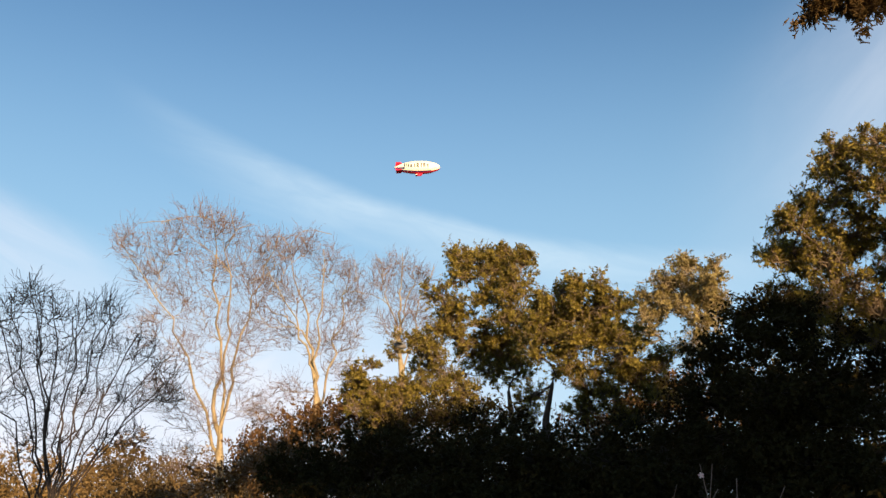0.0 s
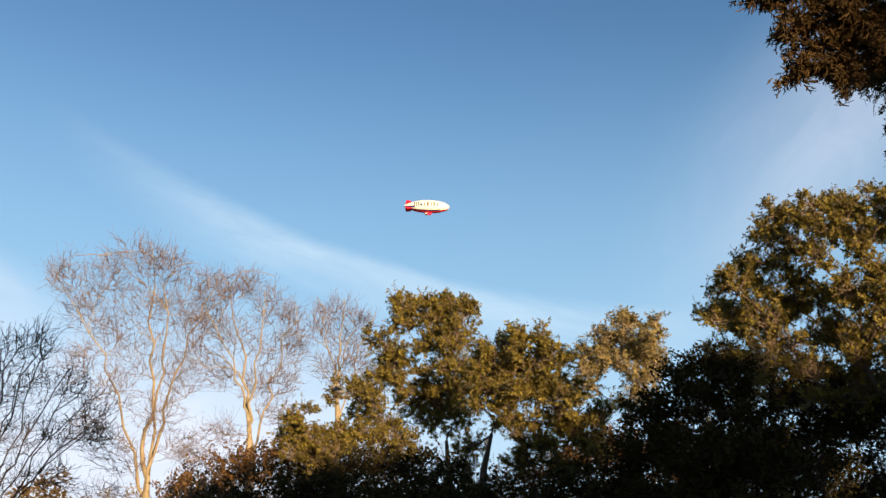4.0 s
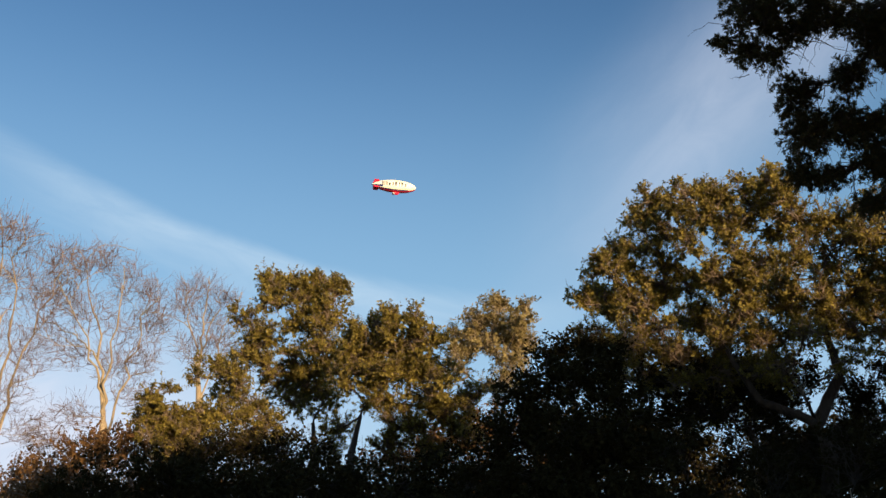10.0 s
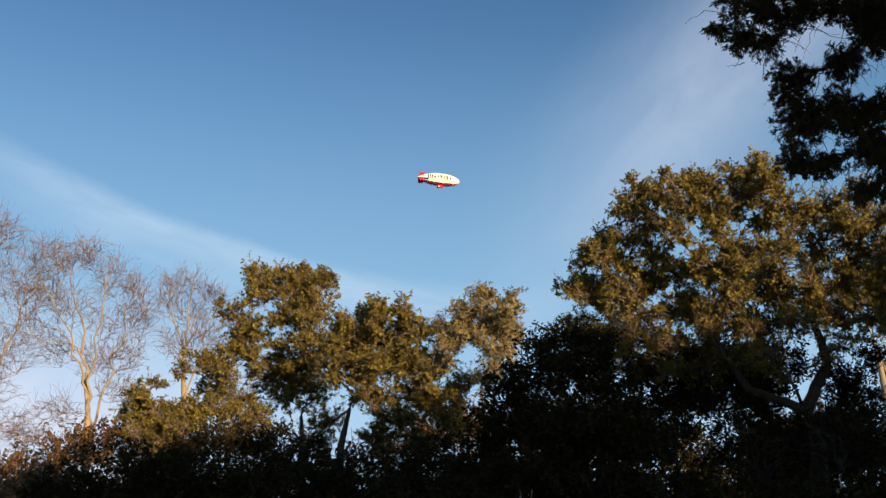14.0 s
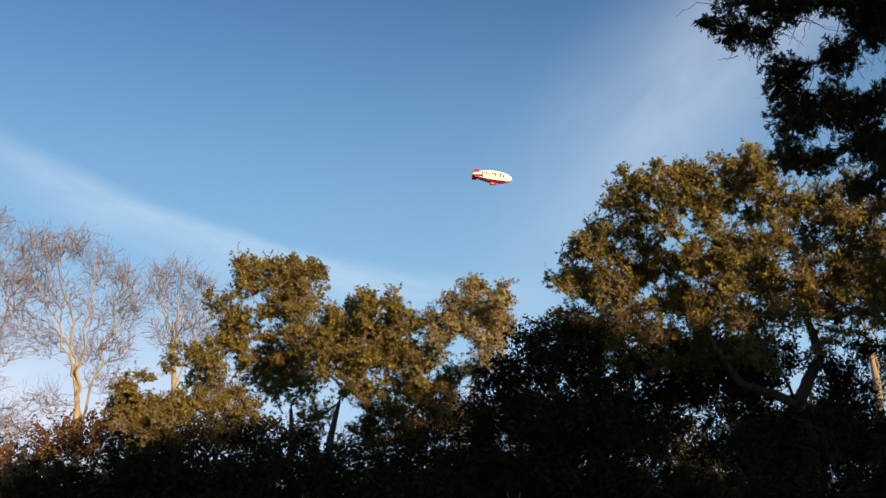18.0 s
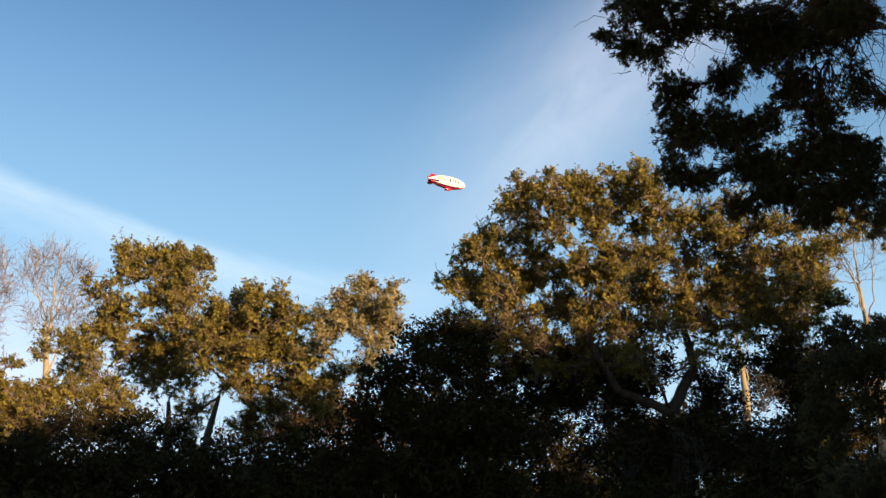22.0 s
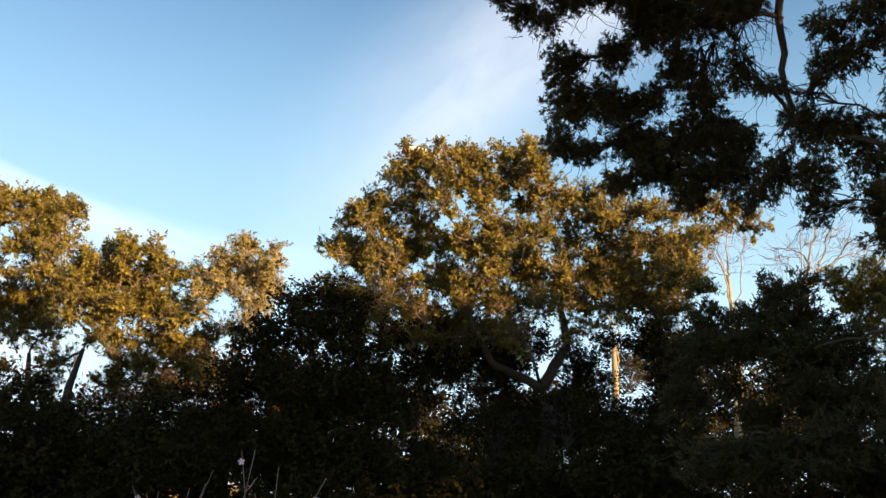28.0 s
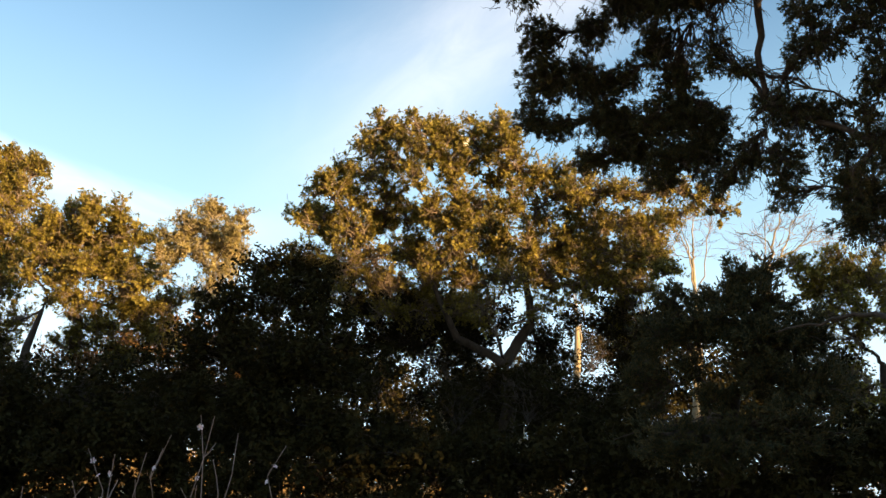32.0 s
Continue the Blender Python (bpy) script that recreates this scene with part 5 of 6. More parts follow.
# ---- leafless trees ----
bare_tree("bare_tree", BARE_A_BASE, BARE_A_FORK, BARE_A_TIPS, BARE_A_LOBES, PALE_BARK, TWIG, "tall leafless tree with several pale sunlit stems spreading like a fan", 11, 0.125)
bare_tree("bare_tree", BARE_B_BASE, BARE_B_FORK, BARE_B_TIPS, BARE_B_LOBES, PALE_BARK, TWIG, "leafless tree with crooked brown limbs beside the taller one", 12, 0.115)
bare_tree("bare_tree", BARE_C_BASE, BARE_C_FORK, BARE_C_TIPS, BARE_C_LOBES, PALE_BARK, TWIG, "slender leafless tree rising behind the oaks", 13, 0.10)
bare_tree("bare_tree", BARE_D_BASE, BARE_D_FORK, BARE_D_TIPS, BARE_D_LOBES, SHADED_GREY_BARK, SHADED_GREY_BARK, "dark shaded leafless tree with a dense tangle of thin branches", 14, 0.05, many=(16, 120, 90), fine=0.0068, reach=0.34, stems=16)
bare_tree("bare_tree", BARE_E_BASE, BARE_E_FORK, BARE_E_TIPS, BARE_E_LOBES, PALE_BARK, TWIG, "pale leafless tree lit by the sun behind the big oak", 15, 0.055, many=(9, 45, 50), fine=0.006, reach=0.4)
bare_tree("bare_tree", BARE_F_BASE, BARE_F_FORK, BARE_F_TIPS, BARE_F_LOBES, PALE_BARK, TWIG, "leafless tree with golden limbs behind the dark juniper", 16, 0.075, many=(8, 36, 40), fine=0.0068, reach=0.4)
bare_tree("bare_tree", BARE_G_BASE, BARE_G_FORK, BARE_G_TIPS, BARE_G_LOBES, PALE_BARK, TWIG, "bare straight trunk catching the sun behind the big oak", 17, 0.075, many=(3, 8, 20), fine=0.005, reach=0.4)
bare_tree("bare_tree", BARE_H_BASE, BARE_H_FORK, BARE_H_TIPS, BARE_H_LOBES, PALE_BARK, TWIG, "low bare stems lit among dark undergrowth", 18, 0.09, many=(3, 8, 20), fine=0.005, reach=0.4)

# ---- oaks ----
oak_tree("live_oak", ELM_BASE, ELM_FORK, ELM_LOBES, OAK_LEAF, OAK_BARK, "live oak with an open golden-green crown in evening sun", "live oaks", 21, 0.09, 0.052, 0.20, 8, 12, 15)
oak_tree("live_oak", OAK_MID_BASE, OAK_MID_FORK, OAK_MID_LOBES, OAK_LEAF, OAK_BARK, "live oak with a rounded crown and a leaning reddish trunk", "live oaks", 22, 0.075, 0.045, 0.17, 9, 14, 15)
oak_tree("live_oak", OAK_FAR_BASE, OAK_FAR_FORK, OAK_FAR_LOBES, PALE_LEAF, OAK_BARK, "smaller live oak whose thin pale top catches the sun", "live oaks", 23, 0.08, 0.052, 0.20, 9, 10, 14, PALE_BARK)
oak_tree("live_oak", OAK_LOW_BASE, OAK_LOW_FORK, OAK_LOW_LOBES, OAK_LEAF, OAK_BARK, "young live oak with sparse olive leaves beside the leafless trees", "live oaks", 26, 0.06, 0.048, 0.18, 9, 12, 15)
big = oak_tree("live_oak", OAK_BIG_BASE, OAK_BIG_FORK, OAK_BIG_LOBES, OAK_LEAF, OAK_BARK, "broad old live oak with a forked dark trunk and sunlit crown", "live oaks", 24, 0.12, 0.040, 0.15, 10, 13, 15)
oak_tree("live_oak", EAST_OAK_BASE, EAST_OAK_FORK, EAST_OAK_LOBES, OAK_LEAF, OAK_BARK, "live oak at the edge of the clearing with olive leaves", "live oaks", 25, 0.12, 0.042, 0.16, 9, 13, 15)


def big_fork():
    rng = np.random.default_rng(31)
    b = np.array(OAK_BIG_BASE)
    a, e, w = (np.array(p) - b for p in (OAK_BIG_FORK, OAK_BIG_ELBOW, OAK_BIG_WEST))
    for p0, p1, r0, r1 in ((a, e, 0.075, 0.055), (e, e + np.array([-0.1, 0.1, 0.8]), 0.055, 0.03), (a, w, 0.06, 0.045), (w, w + np.array([-0.5, 0, 0.9]), 0.045, 0.02)):
        raw_mesh("limb", *tubes([curve_path(p0, p1, 0.0, r0, r1, rng, 7, 0.03)], 8), OAK_BARK, big, smooth=True)


big_fork()

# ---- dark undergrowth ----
leafy_tree("evergreen_bush", EVERGREEN_BASE, EVERGREEN_FORK, EVERGREEN_LOBES, SHADED_LEAF, OAK_BARK, "dense dark green bush standing in shade before the oaks", "bush", "", 41, 0.07, 0.14, 56, 0.05, 6.5, tangle=10, stray=0.1, twig_mat=OAK_BARK)
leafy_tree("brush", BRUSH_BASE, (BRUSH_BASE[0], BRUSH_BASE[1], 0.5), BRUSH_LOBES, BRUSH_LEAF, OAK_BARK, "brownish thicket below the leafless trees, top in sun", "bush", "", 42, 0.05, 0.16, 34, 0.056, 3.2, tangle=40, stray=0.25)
leafy_tree("thicket", THICKET_BASE, (THICKET_BASE[0], THICKET_BASE[1], 0.5), THICKET_LOBES, SHADED_LEAF, OAK_BARK, "dark leafy thicket in shade under the oaks", "bush", "", 43, 0.05, 0.16, 42, 0.055, 3.6, tangle=24, twig_mat=OAK_BARK)
leafy_tree("undergrowth", UNDERGROWTH_BASE, (UNDERGROWTH_BASE[0], UNDERGROWTH_BASE[1], 0.5), UNDERGROWTH_LOBES + UNDERGROWTH_FILL + UNDERGROWTH_DEEP + UNDERGROWTH_GAPS, SHADED_LEAF, OAK_BARK, "dark shaded undergrowth round the trunk of the big oak", "bush", "", 44, 0.05, 0.14, 42, 0.050, 4.8, tangle=26, twig_mat=OAK_BARK)
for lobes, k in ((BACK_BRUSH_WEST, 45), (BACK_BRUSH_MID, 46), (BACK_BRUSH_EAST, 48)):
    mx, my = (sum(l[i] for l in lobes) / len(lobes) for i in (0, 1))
    leafy_tree("brush", (mx, my, 0), (mx, my, 0.6), lobes, SHADED_LEAF if k == 48 else BRUSH_LEAF, OAK_BARK, "tangled scrub behind the oaks, mostly in shade", "bush", "scrub behind the oaks", k, 0.06, 0.22, 46, 0.085, 4.6, tangle=20, twig_mat=OAK_BARK)


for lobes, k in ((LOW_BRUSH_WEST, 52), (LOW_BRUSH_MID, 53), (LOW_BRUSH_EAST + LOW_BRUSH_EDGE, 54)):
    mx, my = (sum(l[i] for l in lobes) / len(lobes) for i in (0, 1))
    leafy_tree("low_bush", (mx, my, 0), (mx, my, 0.3), lobes, SHADED_LEAF, OAK_BARK, "low dark bush filling the shade before the trunks", "bush", "low bushes", k, 0.04, 0.16, 46, 0.06, 5.5, stray=0.1, twig_mat=OAK_BARK)


def dark_cedar():
    root = tagged(new("juniper_shrub"), "nearly black juniper shrub with pointed sprays, in shade", "shrub")
    root.location = CEDAR_BASE
    rng = np.random.default_rng(47)
    o = np.array(CEDAR_BASE)
    fk = np.array(CEDAR_FORK) - o
    raw_mesh("trunk", *tubes([curve_path((0, 0, -0.05), fk, 0, 0.1, 0.07, rng, 7, 0.04)], 8), CEDAR_BARK, root, smooth=True)
    lobes = [(l[0] - o[0], l[1] - o[1], l[2] - o[2], l[3], l[4]) for l in CEDAR_LOBES]
    cedar_bough(root, fk, 0.05, lobes, rng, 0.07, 14, 0.055, 0.0045, 7.0, 0.6)


dark_cedar()


# ---- juniper overhead ----
def juniper():
    root = tagged(new("juniper_tree"), "old juniper with drooping dark boughs reaching overhead", "tree")
    root.location = JUNIPER_BASE
    rng = np.random.default_rng(51)
    o = np.array(JUNIPER_BASE)

    def rel(p):
        return np.array(p) - o

    def near(ls):
        return [(l[0] - o[0], l[1] - o[1], l[2] - o[2], l[3], l[4]) for l in ls]

    top = rel(JUNIPER_TOP)
    trunk = curve_path((0, 0, -0.05), top, 0, 0.24, 0.10, rng, 10, 0.02)
    raw_mesh("trunk", *tubes([trunk], 10), CEDAR_BARK, root, smooth=True)
    rt, kn, jt = rel(BOUGH_ROOT), rel(BOUGH_KNOT), rel(BOUGH_JOINT)
    for p0, p1, r0, r1, s in ((trunk[0][7], rt, 0.05, 0.022, 0.1), (rt, kn, 0.021, 0.013, -0.05), (trunk[0][5], jt, 0.05, 0.016, -0.05), (jt, kn, 0.015, 0.010, 0.0),
                              (trunk[0][4], rel(LOW_LIMB_B), 0.036, 0.017, -0.05), (rel(LOW_LIMB_B), rel(LOW_LIMB_A), 0.017, 0.005, 0.04)):
        raw_mesh("limb", *tubes([curve_path(p0, p1, s, r0, r1, rng, 10, 0.03)], 7), CEDAR_BARK, root, smooth=True)
    cedar_bough(root, rt, 0.018, near(BOUGH_HIGH), rng, 0.021, 15, 0.016, 0.0018, 4.6, bare=10)
    cedar_bough(root, kn + (rt - kn) * 0.6, 0.018, near(BOUGH_MAIN), rng, 0.021, 16, 0.016, 0.0018, 5.6, bare=26)
    cedar_bough(root, kn, 0.018, near(BOUGH_EAST), rng, 0.021, 14, 0.016, 0.0018, 4.2, bare=24)
    cedar_bough(root, jt, 0.020, near(BOUGH_LOW), rng, 0.021, 14, 0.016, 0.0018, 3.8, bare=20)
    cedar_bough(root, rt, 0.016, near(BOUGH_RUSTY_LIT), rng, 0.021, 16, 0.018, 0.0017, 6.0, mat=CEDAR_RUSTY_LIT)
    nr = rel(NEAR_ROOT)
    raw_mesh("limb", *tubes([curve_path(trunk[0][3], nr, 0.0, 0.05, 0.016, rng, 12, 0.02)], 7), CEDAR_BARK, root, smooth=True)
    cedar_bough(root, nr, 0.010, near(BOUGH_NEAR), rng, 0.012, 26, 0.0095, 0.00075, 5.0, -0.2, mat=CEDAR_RUSTY_LIT)


juniper()


# ---- dead wood, blossom ----
def dead_wood():
    rng = np.random.default_rng(71)
    for a, b, r in ((DEAD_BOUGH_A, DEAD_BOUGH_B, 0.05), (DEAD_TWIG_A, DEAD_TWIG_B, 0.025)):
        a, b = np.array(a), np.array(b)
        foot = b + (b - a) * 1.6
        foot[2] = -0.03
        root = tagged(new("dead_branch"), "fallen dead branch leaning in the undergrowth, tip in sun", "branch")
        root.location = foot
        p0, p1 = curve_path(foot - foot, b - foot, 0.05, r * 1.3, r, rng, 7, 0.02), curve_path(b - foot, a - foot, 0.05, r, r * 0.5, rng, 7, 0.03)
        raw_mesh("stem", *tubes([p0], 7), PALE_BARK, root, smooth=True)
        raw_mesh("tip", *tubes([p1], 7), PALE_BARK, root, smooth=True)
        tw = [curve_path(p1[0][k], p1[0][k] + unit(rng, 1)[0] * rng.uniform(0.15, 0.4), 0, r * 0.3, 0.004, rng, 5, 0.08) for k in (2, 3, 4, 5, 6)]
        raw_mesh("twig_mass", *tubes(tw, 4), PALE_BARK, root, kind="stuff")


dead_wood()


def blossom_shrub():
    root = tagged(new("flowering_shrub"), "leafless flowering shrub with thin reddish shoots and pale pink blossom", "shrub")
    root.location = SHRUB_BASE
    rng = np.random.default_rng(77)
    o = np.array(SHRUB_BASE)
    petals = bpy.data.meshes.new("blossom")
    bm = bmesh.new()
    for k in range(5):
        a = 2 * math.pi * k / 5
        c, s = math.cos(a), math.sin(a)
        vs = [bm.verts.new((c * x - s * y, s * x + c * y, z)) for x, y, z in ((0, 0, 0), (0.006, 0.005, 0.002), (0.013, 0.004, 0.005), (0.014, -0.003, 0.005), (0.006, -0.005, 0.002))]
        bm.faces.new(vs)
    bm.to_mesh(petals)
    bm.free()
    petals.materials.append(PETAL)
    for tip in SHRUB_TIPS:
        tp = np.array(tip[:3]) - o
        st = np.array([rng.normal(0, 0.12), rng.normal(0, 0.12), -0.02])
        pts, rad = curve_path(st, tp, 0.02, 0.007, 0.002, rng, 10, 0.05)
        shoot = raw_mesh("shoot", *tubes([(pts, rad)], 5), SHOOT, root, smooth=True)
        tw = []
        for k in range(3):
            i = rng.integers(4, 9)
            tw.append(curve_path(pts[i], pts[i] + (unit(rng, 1)[0] * 0.5 + np.array([0, 0, 0.8])) * rng.uniform(0.08, 0.25), 0, 0.004, 0.002, rng, 5, 0.06))
        raw_mesh("side_shoot_mass", *tubes(tw, 4), SHOOT, shoot, kind="stuff")
        for k in range(rng.integers(1, 5)):
            i = rng.uniform(4.5, 9)
            j = int(min(8, i))
            q = pts[j] + (pts[j + 1] - pts[j]) * (i - j)
            b = new("blossom", petals)
            b.parent = shoot
            b.matrix_local = Matrix.Translation(q + rng.normal(0, 0.008, 3)) @ Euler(rng.uniform(0, 6.28, 3)).to_matrix().to_4x4() @ Matrix.Scale(rng.uniform(0.8, 1.25), 4)


blossom_shrub()


# ---- airship ----
def paint(name, base, rough=0.35):
    return material(name, base, tuple(c * 0.9 for c in base), rough, 2.0, 0)


# start along the hull, height, strokes (offset, width) of the dark bars that stand for the lettering
LETTERING = ((-9.6, 3.3, ((0, 0.8), (1.3, 0.6), (2.5, 0.8))), (-5.6, 2.2, ((0, 1.3),)), (-3.3, 2.9, ((0.2, 0.8),)), (-1.5, 3.3, ((0, 0.8), (0.9, 0.6))),
             (1.2, 3.0, ((0, 0.7),)), (2.8, 3.3, ((0, 0.8), (0.9, 0.4))), (5.0, 2.2, ((0, 1.2),)))


def airship():
    white, red, navy, dark = paint("cream_envelope", (0.86, 0.82, 0.64)), paint("red_fabric", (0.58, 0.025, 0.06)), paint("navy_stripe", (0.03, 0.04, 0.14)), paint("dark_lettering", (0.07, 0.075, 0.09))
    L = 39.0
    root = tagged(new("airship"), "cream-white airship with a red belly, red fins and dark lettering", "airship")

    def radius(u):
        """Envelope radius at u, 0 at the tail and 1 at the nose."""
        return 5.6 * (max(0.0, 1 - ((u - 0.56) / (0.56 if u < 0.56 else 0.44)) ** 2) ** (0.72 if u < 0.56 else 0.5))

    def shell(a0, a1, mat, name, out=0.0, u0=0.0, u1=1.0, nu=64, na=40):
        bm = bmesh.new()
        rows = []
        for i in range(nu + 1):
            u = u0 + (u1 - u0) * i / nu
            r = radius(u) + (out if 0.01 < u < 0.99 else 0)
            rows.append([bm.verts.new(((u - 0.5) * L, r * math.cos(a0 + (a1 - a0) * k / na), r * math.sin(a0 + (a1 - a0) * k / na))) for k in range(na + 1)])
        for i in range(nu):
            for k in range(na):
                bm.faces.new((rows[i][k], rows[i + 1][k], rows[i + 1][k + 1], rows[i][k + 1]))
        bmesh.ops.remove_doubles(bm, verts=bm.verts, dist=0.001)
        bmesh.ops.recalc_face_normals(bm, faces=bm.faces)
        return part(name, bm, mat, root)

    deg = radians
    shell(deg(-56), deg(236), white, "envelope")
    shell(deg(236), deg(304), red, "belly")
    for s in (0, 1):
        a = (deg(-58), deg(-48)) if s == 0 else (deg(228), deg(238))
        shell(a[0], a[1], navy, "stripe", 0.2, 0.03, 0.8, 40, 6)
        a = (deg(-36), deg(-14)) if s == 0 else (deg(194), deg(216))
        shell(a[0], a[1], navy, "tail_stripe", 0.2, 0.01, 0.24, 24, 6)
    for side in (1, -1):
        # plain dark bars stand for the lettering on either flank
        for x0, h, strokes in LETTERING:
            bm = bmesh.new()
            for xa, w in strokes:
                xa, w = (x0 + xa) * 1.32 + 1.8, w * 1.25
                prev = None
                for j in range(7):
                    row = []
                    for x in (xa, xa + w):
                        r = radius(x / L + 0.5) + 0.16
                        ang = deg(-16) + h * 1.12 * j / 6 / r
                        row.append(bm.verts.new((x, side * -r * math.cos(ang), r * math.sin(ang))))
                    if prev:
                        bm.faces.new((prev[0], prev[1], row[1], row[0]))
                    prev = row
            part("lettering_bar", bm, dark, root, "", False)
    for k in range(4):
        a = deg(45 + 90 * k)
        bm = bmesh.new()
        prof = [(-18.4, 0.9), (-11.8, 2.6), (-13.8, 5.0), (-17.6, 5.2)]
        vs = []
        for t in (-0.18, 0.18):
            vs.append([bm.verts.new((x, r * math.cos(a) - t * math.sin(a), r * math.sin(a) + t * math.cos(a))) for x, r in prof])
        bm.faces.new(vs[0])
        bm.faces.new(vs[1][::-1])
        for i in range(4):
            j = (i + 1) % 4
            bm.faces.new((vs[0][j], vs[0][i], vs[1][i], vs[1][j]))
        bmesh.ops.recalc_face_normals(bm, faces=bm.faces)
        part("fin", bm, red, root, "red tail fin", False)
    bm = bmesh.new()
    bmesh.ops.create_cube(bm, size=1)
    for v in bm.verts:
        v.co = Vector((v.co.x * 6.6 * (0.75 if v.co.z < 0 else 1) + 1.5, v.co.y * 1.7, v.co.z * 2.3 - 6.4))
    bmesh.ops.bevel(bm, geom=bm.edges[:], offset=0.35, segments=2, affect="EDGES")
    car = part("gondola", bm, red, root, "red passenger gondola")
    for s in (-1, 1):
        bm = bmesh.new()
        bmesh.ops.create_cone(bm, cap_ends=True, segments=10, radius1=0.5, radius2=0.35, depth=1.6, matrix=pose(-0.4, s * 1.6, -6.9, 0, 90, 0))
        part("engine", bm, white, car)
    return root


def bird():
    feather = material("bird_feather", (0.10, 0.095, 0.09), (0.20, 0.19, 0.18), 0.7, 60, 0)
    root = tagged(new("dove"), "small grey dove in flight with raised wings", "bird")
    bm = bmesh.new()
    bmesh.ops.create_uvsphere(bm, u_segments=12, v_segments=8, radius=0.05)
    for v in bm.verts:
        v.co = Vector((v.co.x * 2.1, v.co.y, v.co.z * (1 if v.co.x < 0.03 else 0.85)))
    body = part("body", bm, feather, root)
    bm = bmesh.new()
    bmesh.ops.create_uvsphere(bm, u_segments=8, v_segments=6, radius=0.027, matrix=Matrix.Translation((0.115, 0, 0.025)))
    head = part("head", bm, feather, root)
    bm = bmesh.new()
    bmesh.ops.create_cone(bm, segments=6, radius1=0.006, radius2=0.001, depth=0.025, cap_ends=True, matrix=pose(0.15, 0, 0.022, 0, 90, 0))
    part("beak", bm, feather, head)

    def vane(name, outline, lift):
        bm = bmesh.new()
        a = [bm.verts.new((x, y, 0.003)) for x, y in outline]
        b = [bm.verts.new((x, y, -0.003)) for x, y in outline]
        bm.faces.new(a)
        bm.faces.new(b[::-1])
        for i in range(len(a)):
            j = (i + 1) % len(a)
            bm.faces.new((a[j], a[i], b[i], b[j]))
        bmesh.ops.recalc_face_normals(bm, faces=bm.faces)
        return part(name, bm, feather, root, "", False)

    vane("tail", [(-0.08, 0.02), (-0.20, 0.035), (-0.21, 0), (-0.20, -0.035), (-0.08, -0.02)], 0)
    wings = [vane("wing", [(0.06, s * 0.03), (0.07, s * 0.10), (0.02, s * 0.20), (-0.04, s * 0.17), (-0.05, s * 0.08), (-0.05, s * 0.03)], 0) for s in (1, -1)]
    return root, wings


ship = airship()
dove, (wing_l, wing_r) = bird()

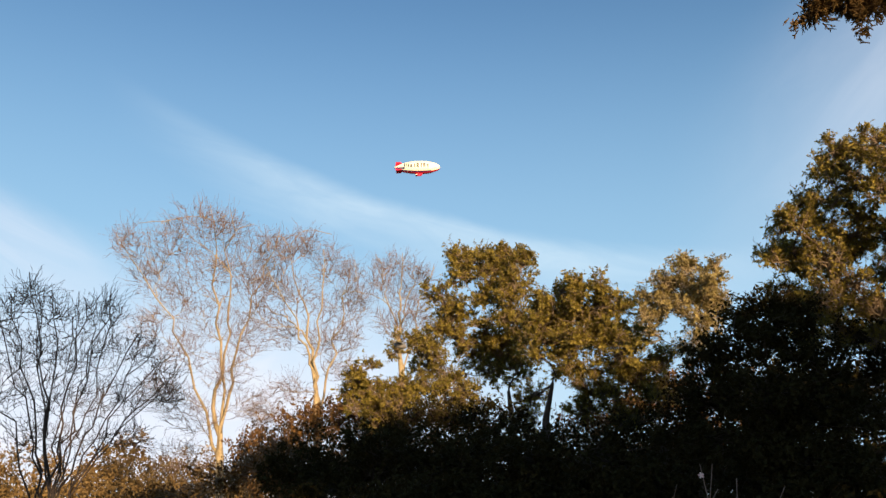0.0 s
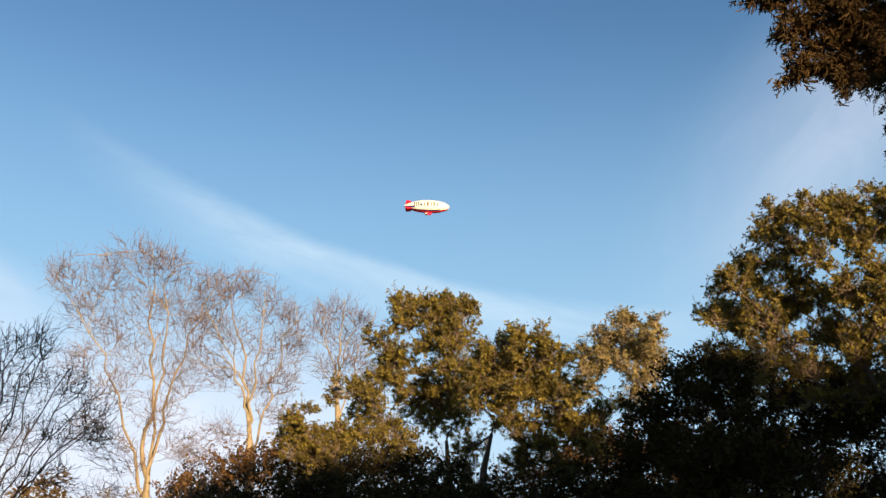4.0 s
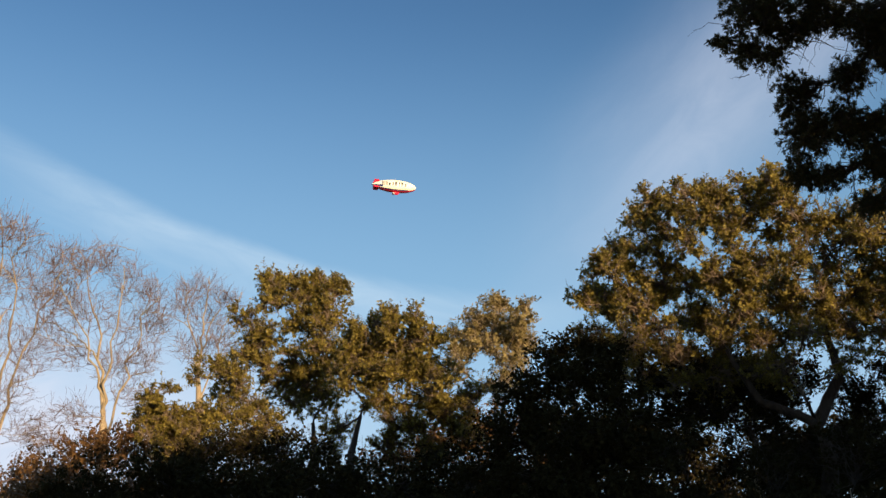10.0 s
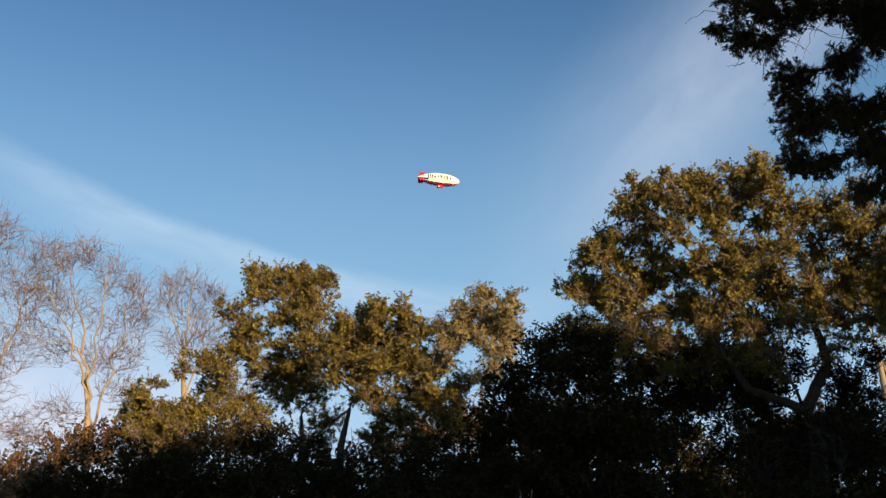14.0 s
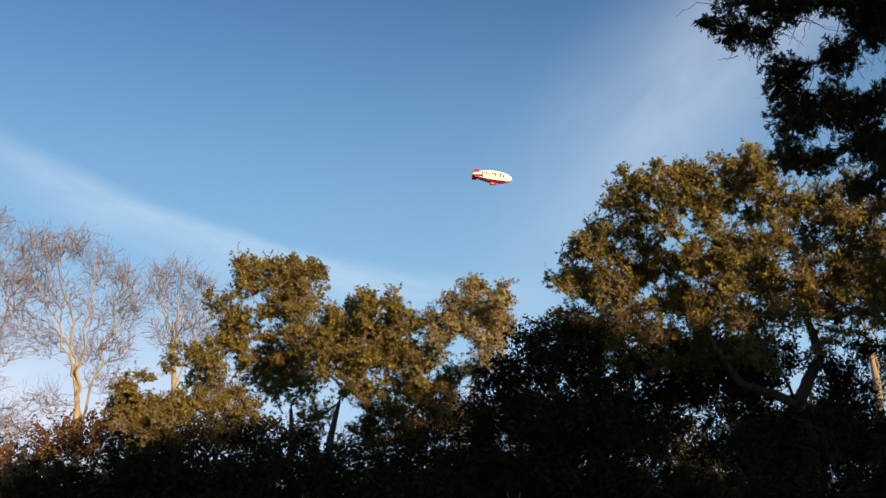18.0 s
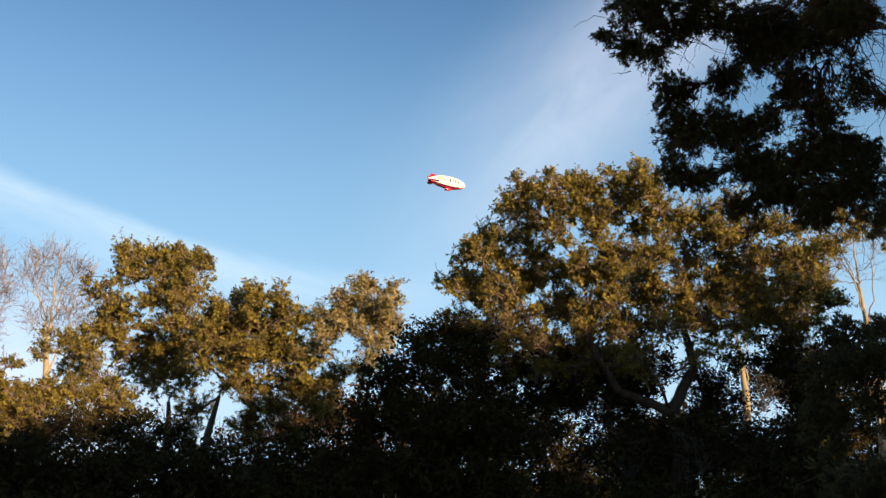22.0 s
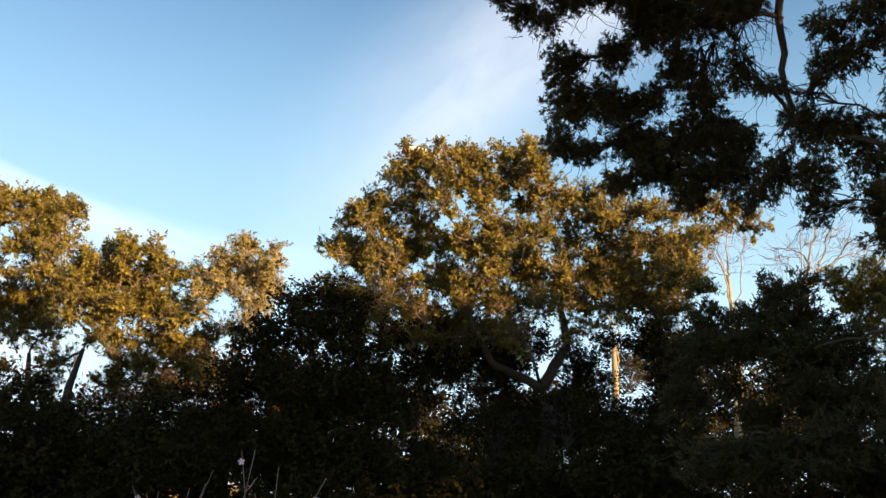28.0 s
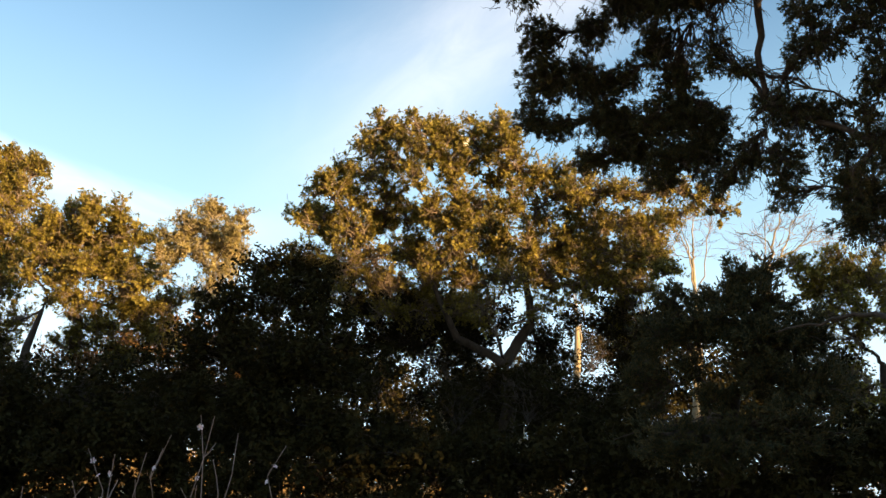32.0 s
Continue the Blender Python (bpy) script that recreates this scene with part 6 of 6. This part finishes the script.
# seconds, azimuth, elevation, turn away from the viewer, distance
SHIP_PATH = [
    (0.0, -1.68, 22.03, -2.0, 785),
    (1.0, -0.76, 22.18, -1.0, 787),
    (2.0, 0.26, 22.36, 0.0, 788),
    (3.0, 1.44, 22.52, 1.0, 790),
    (4.0, 2.62, 22.55, 2.0, 792),
    (4.5, 3.18, 22.65, 2.8, 793),
    (6.5, 5.29, 22.81, 5.8, 796),
    (7.0, 5.83, 22.78, 6.5, 797),
    (8.0, 6.98, 22.89, 8.0, 799),
    (9.0, 8.11, 22.88, 10.0, 800),
    (10.0, 9.04, 22.96, 12.0, 802),
    (11.0, 10.02, 22.97, 14.0, 804),
    (12.0, 11.16, 22.98, 16.0, 806),
    (13.0, 12.19, 22.95, 17.6, 807),
    (14.0, 13.19, 22.90, 19.2, 809),
    (14.5, 13.78, 22.81, 20.0, 810),
    (16.5, 15.77, 22.42, 23.2, 813),
    (17.0, 16.13, 22.41, 24.0, 814),
    (18.0, 17.24, 22.28, 25.7, 816),
    (19.0, 18.21, 22.20, 27.3, 818),
    (20.0, 19.27, 22.04, 29.0, 819),
    (21.0, 20.12, 21.97, 30.7, 821),
    (22.0, 21.07, 21.85, 32.3, 823),
    (23.0, 22.07, 21.75, 34.0, 825),
    (24.0, 23.12, 21.64, 34.7, 826),
    (24.5, 23.56, 21.56, 35.0, 827),
    (26.5, 25.04, 21.94, 36.3, 831),
    (28.0, 26.28, 21.98, 37.3, 833),
    (29.0, 27.62, 21.87, 38.0, 835),
    (32.0, 30.60, 21.38, 40.0, 840),
]
# seconds, place, tilt, heading
DOVE_PATH = [
    (0.0, -0.67, 14.10, 4.36, -18, 172),
    (8.8, -0.67, 14.10, 4.36, -18, 172),
    (9.0, -0.94, 13.45, 4.46, -18, 172),
    (9.1, -1.51, 13.08, 4.55, -18, 172),
    (9.2, -1.89, 12.72, 4.64, -18, 172),
    (9.3, -2.36, 12.43, 4.70, -18, 172),
    (9.4, -2.75, 12.11, 4.84, -18, 172),
    (9.5, -3.35, 11.73, 4.92, -18, 172),
    (9.7, -4.56, 10.97, 5.10, -18, 172),
    (10.0, -6.37, 9.83, 5.35, -18, 172),
    (32.0, -138.0, -74.0, 24.0, -18, 172),
]


def motions():
    rows = []
    for t, az, el, turn, dist in SHIP_PATH:
        a, e = radians(az), radians(el)
        rows.append((t, Matrix.Translation((dist * math.cos(e) * math.sin(a), dist * math.cos(e) * math.cos(a), 1.6 + dist * math.sin(e))) @ pose(0, 0, 0, 0, 0, -az + turn)))
    walk(ship, rows)
    rows = [(t, pose(x, y, z, 0, tilt, head)) for t, x, y, z, tilt, head in DOVE_PATH]
    walk(dove, rows)
    flaps = [(0.0, 0), (8.8, 0), (8.9, 10), (9.0, 55), (9.05, 10), (9.1, -35), (9.15, 10), (9.2, 55), (9.25, 25), (9.3, 40), (9.4, 65), (9.45, 20), (9.5, -25), (9.6, 50), (9.7, -25), (9.8, 50), (9.9, -20), (10.0, 0), (32.0, 0)]
    walk(wing_l, [(t, pose(0, 0, 0.02, a, 0, 0)) for t, a in flaps])
    walk(wing_r, [(t, pose(0, 0, 0.02, -a, 0, 0)) for t, a in flaps])


motions()
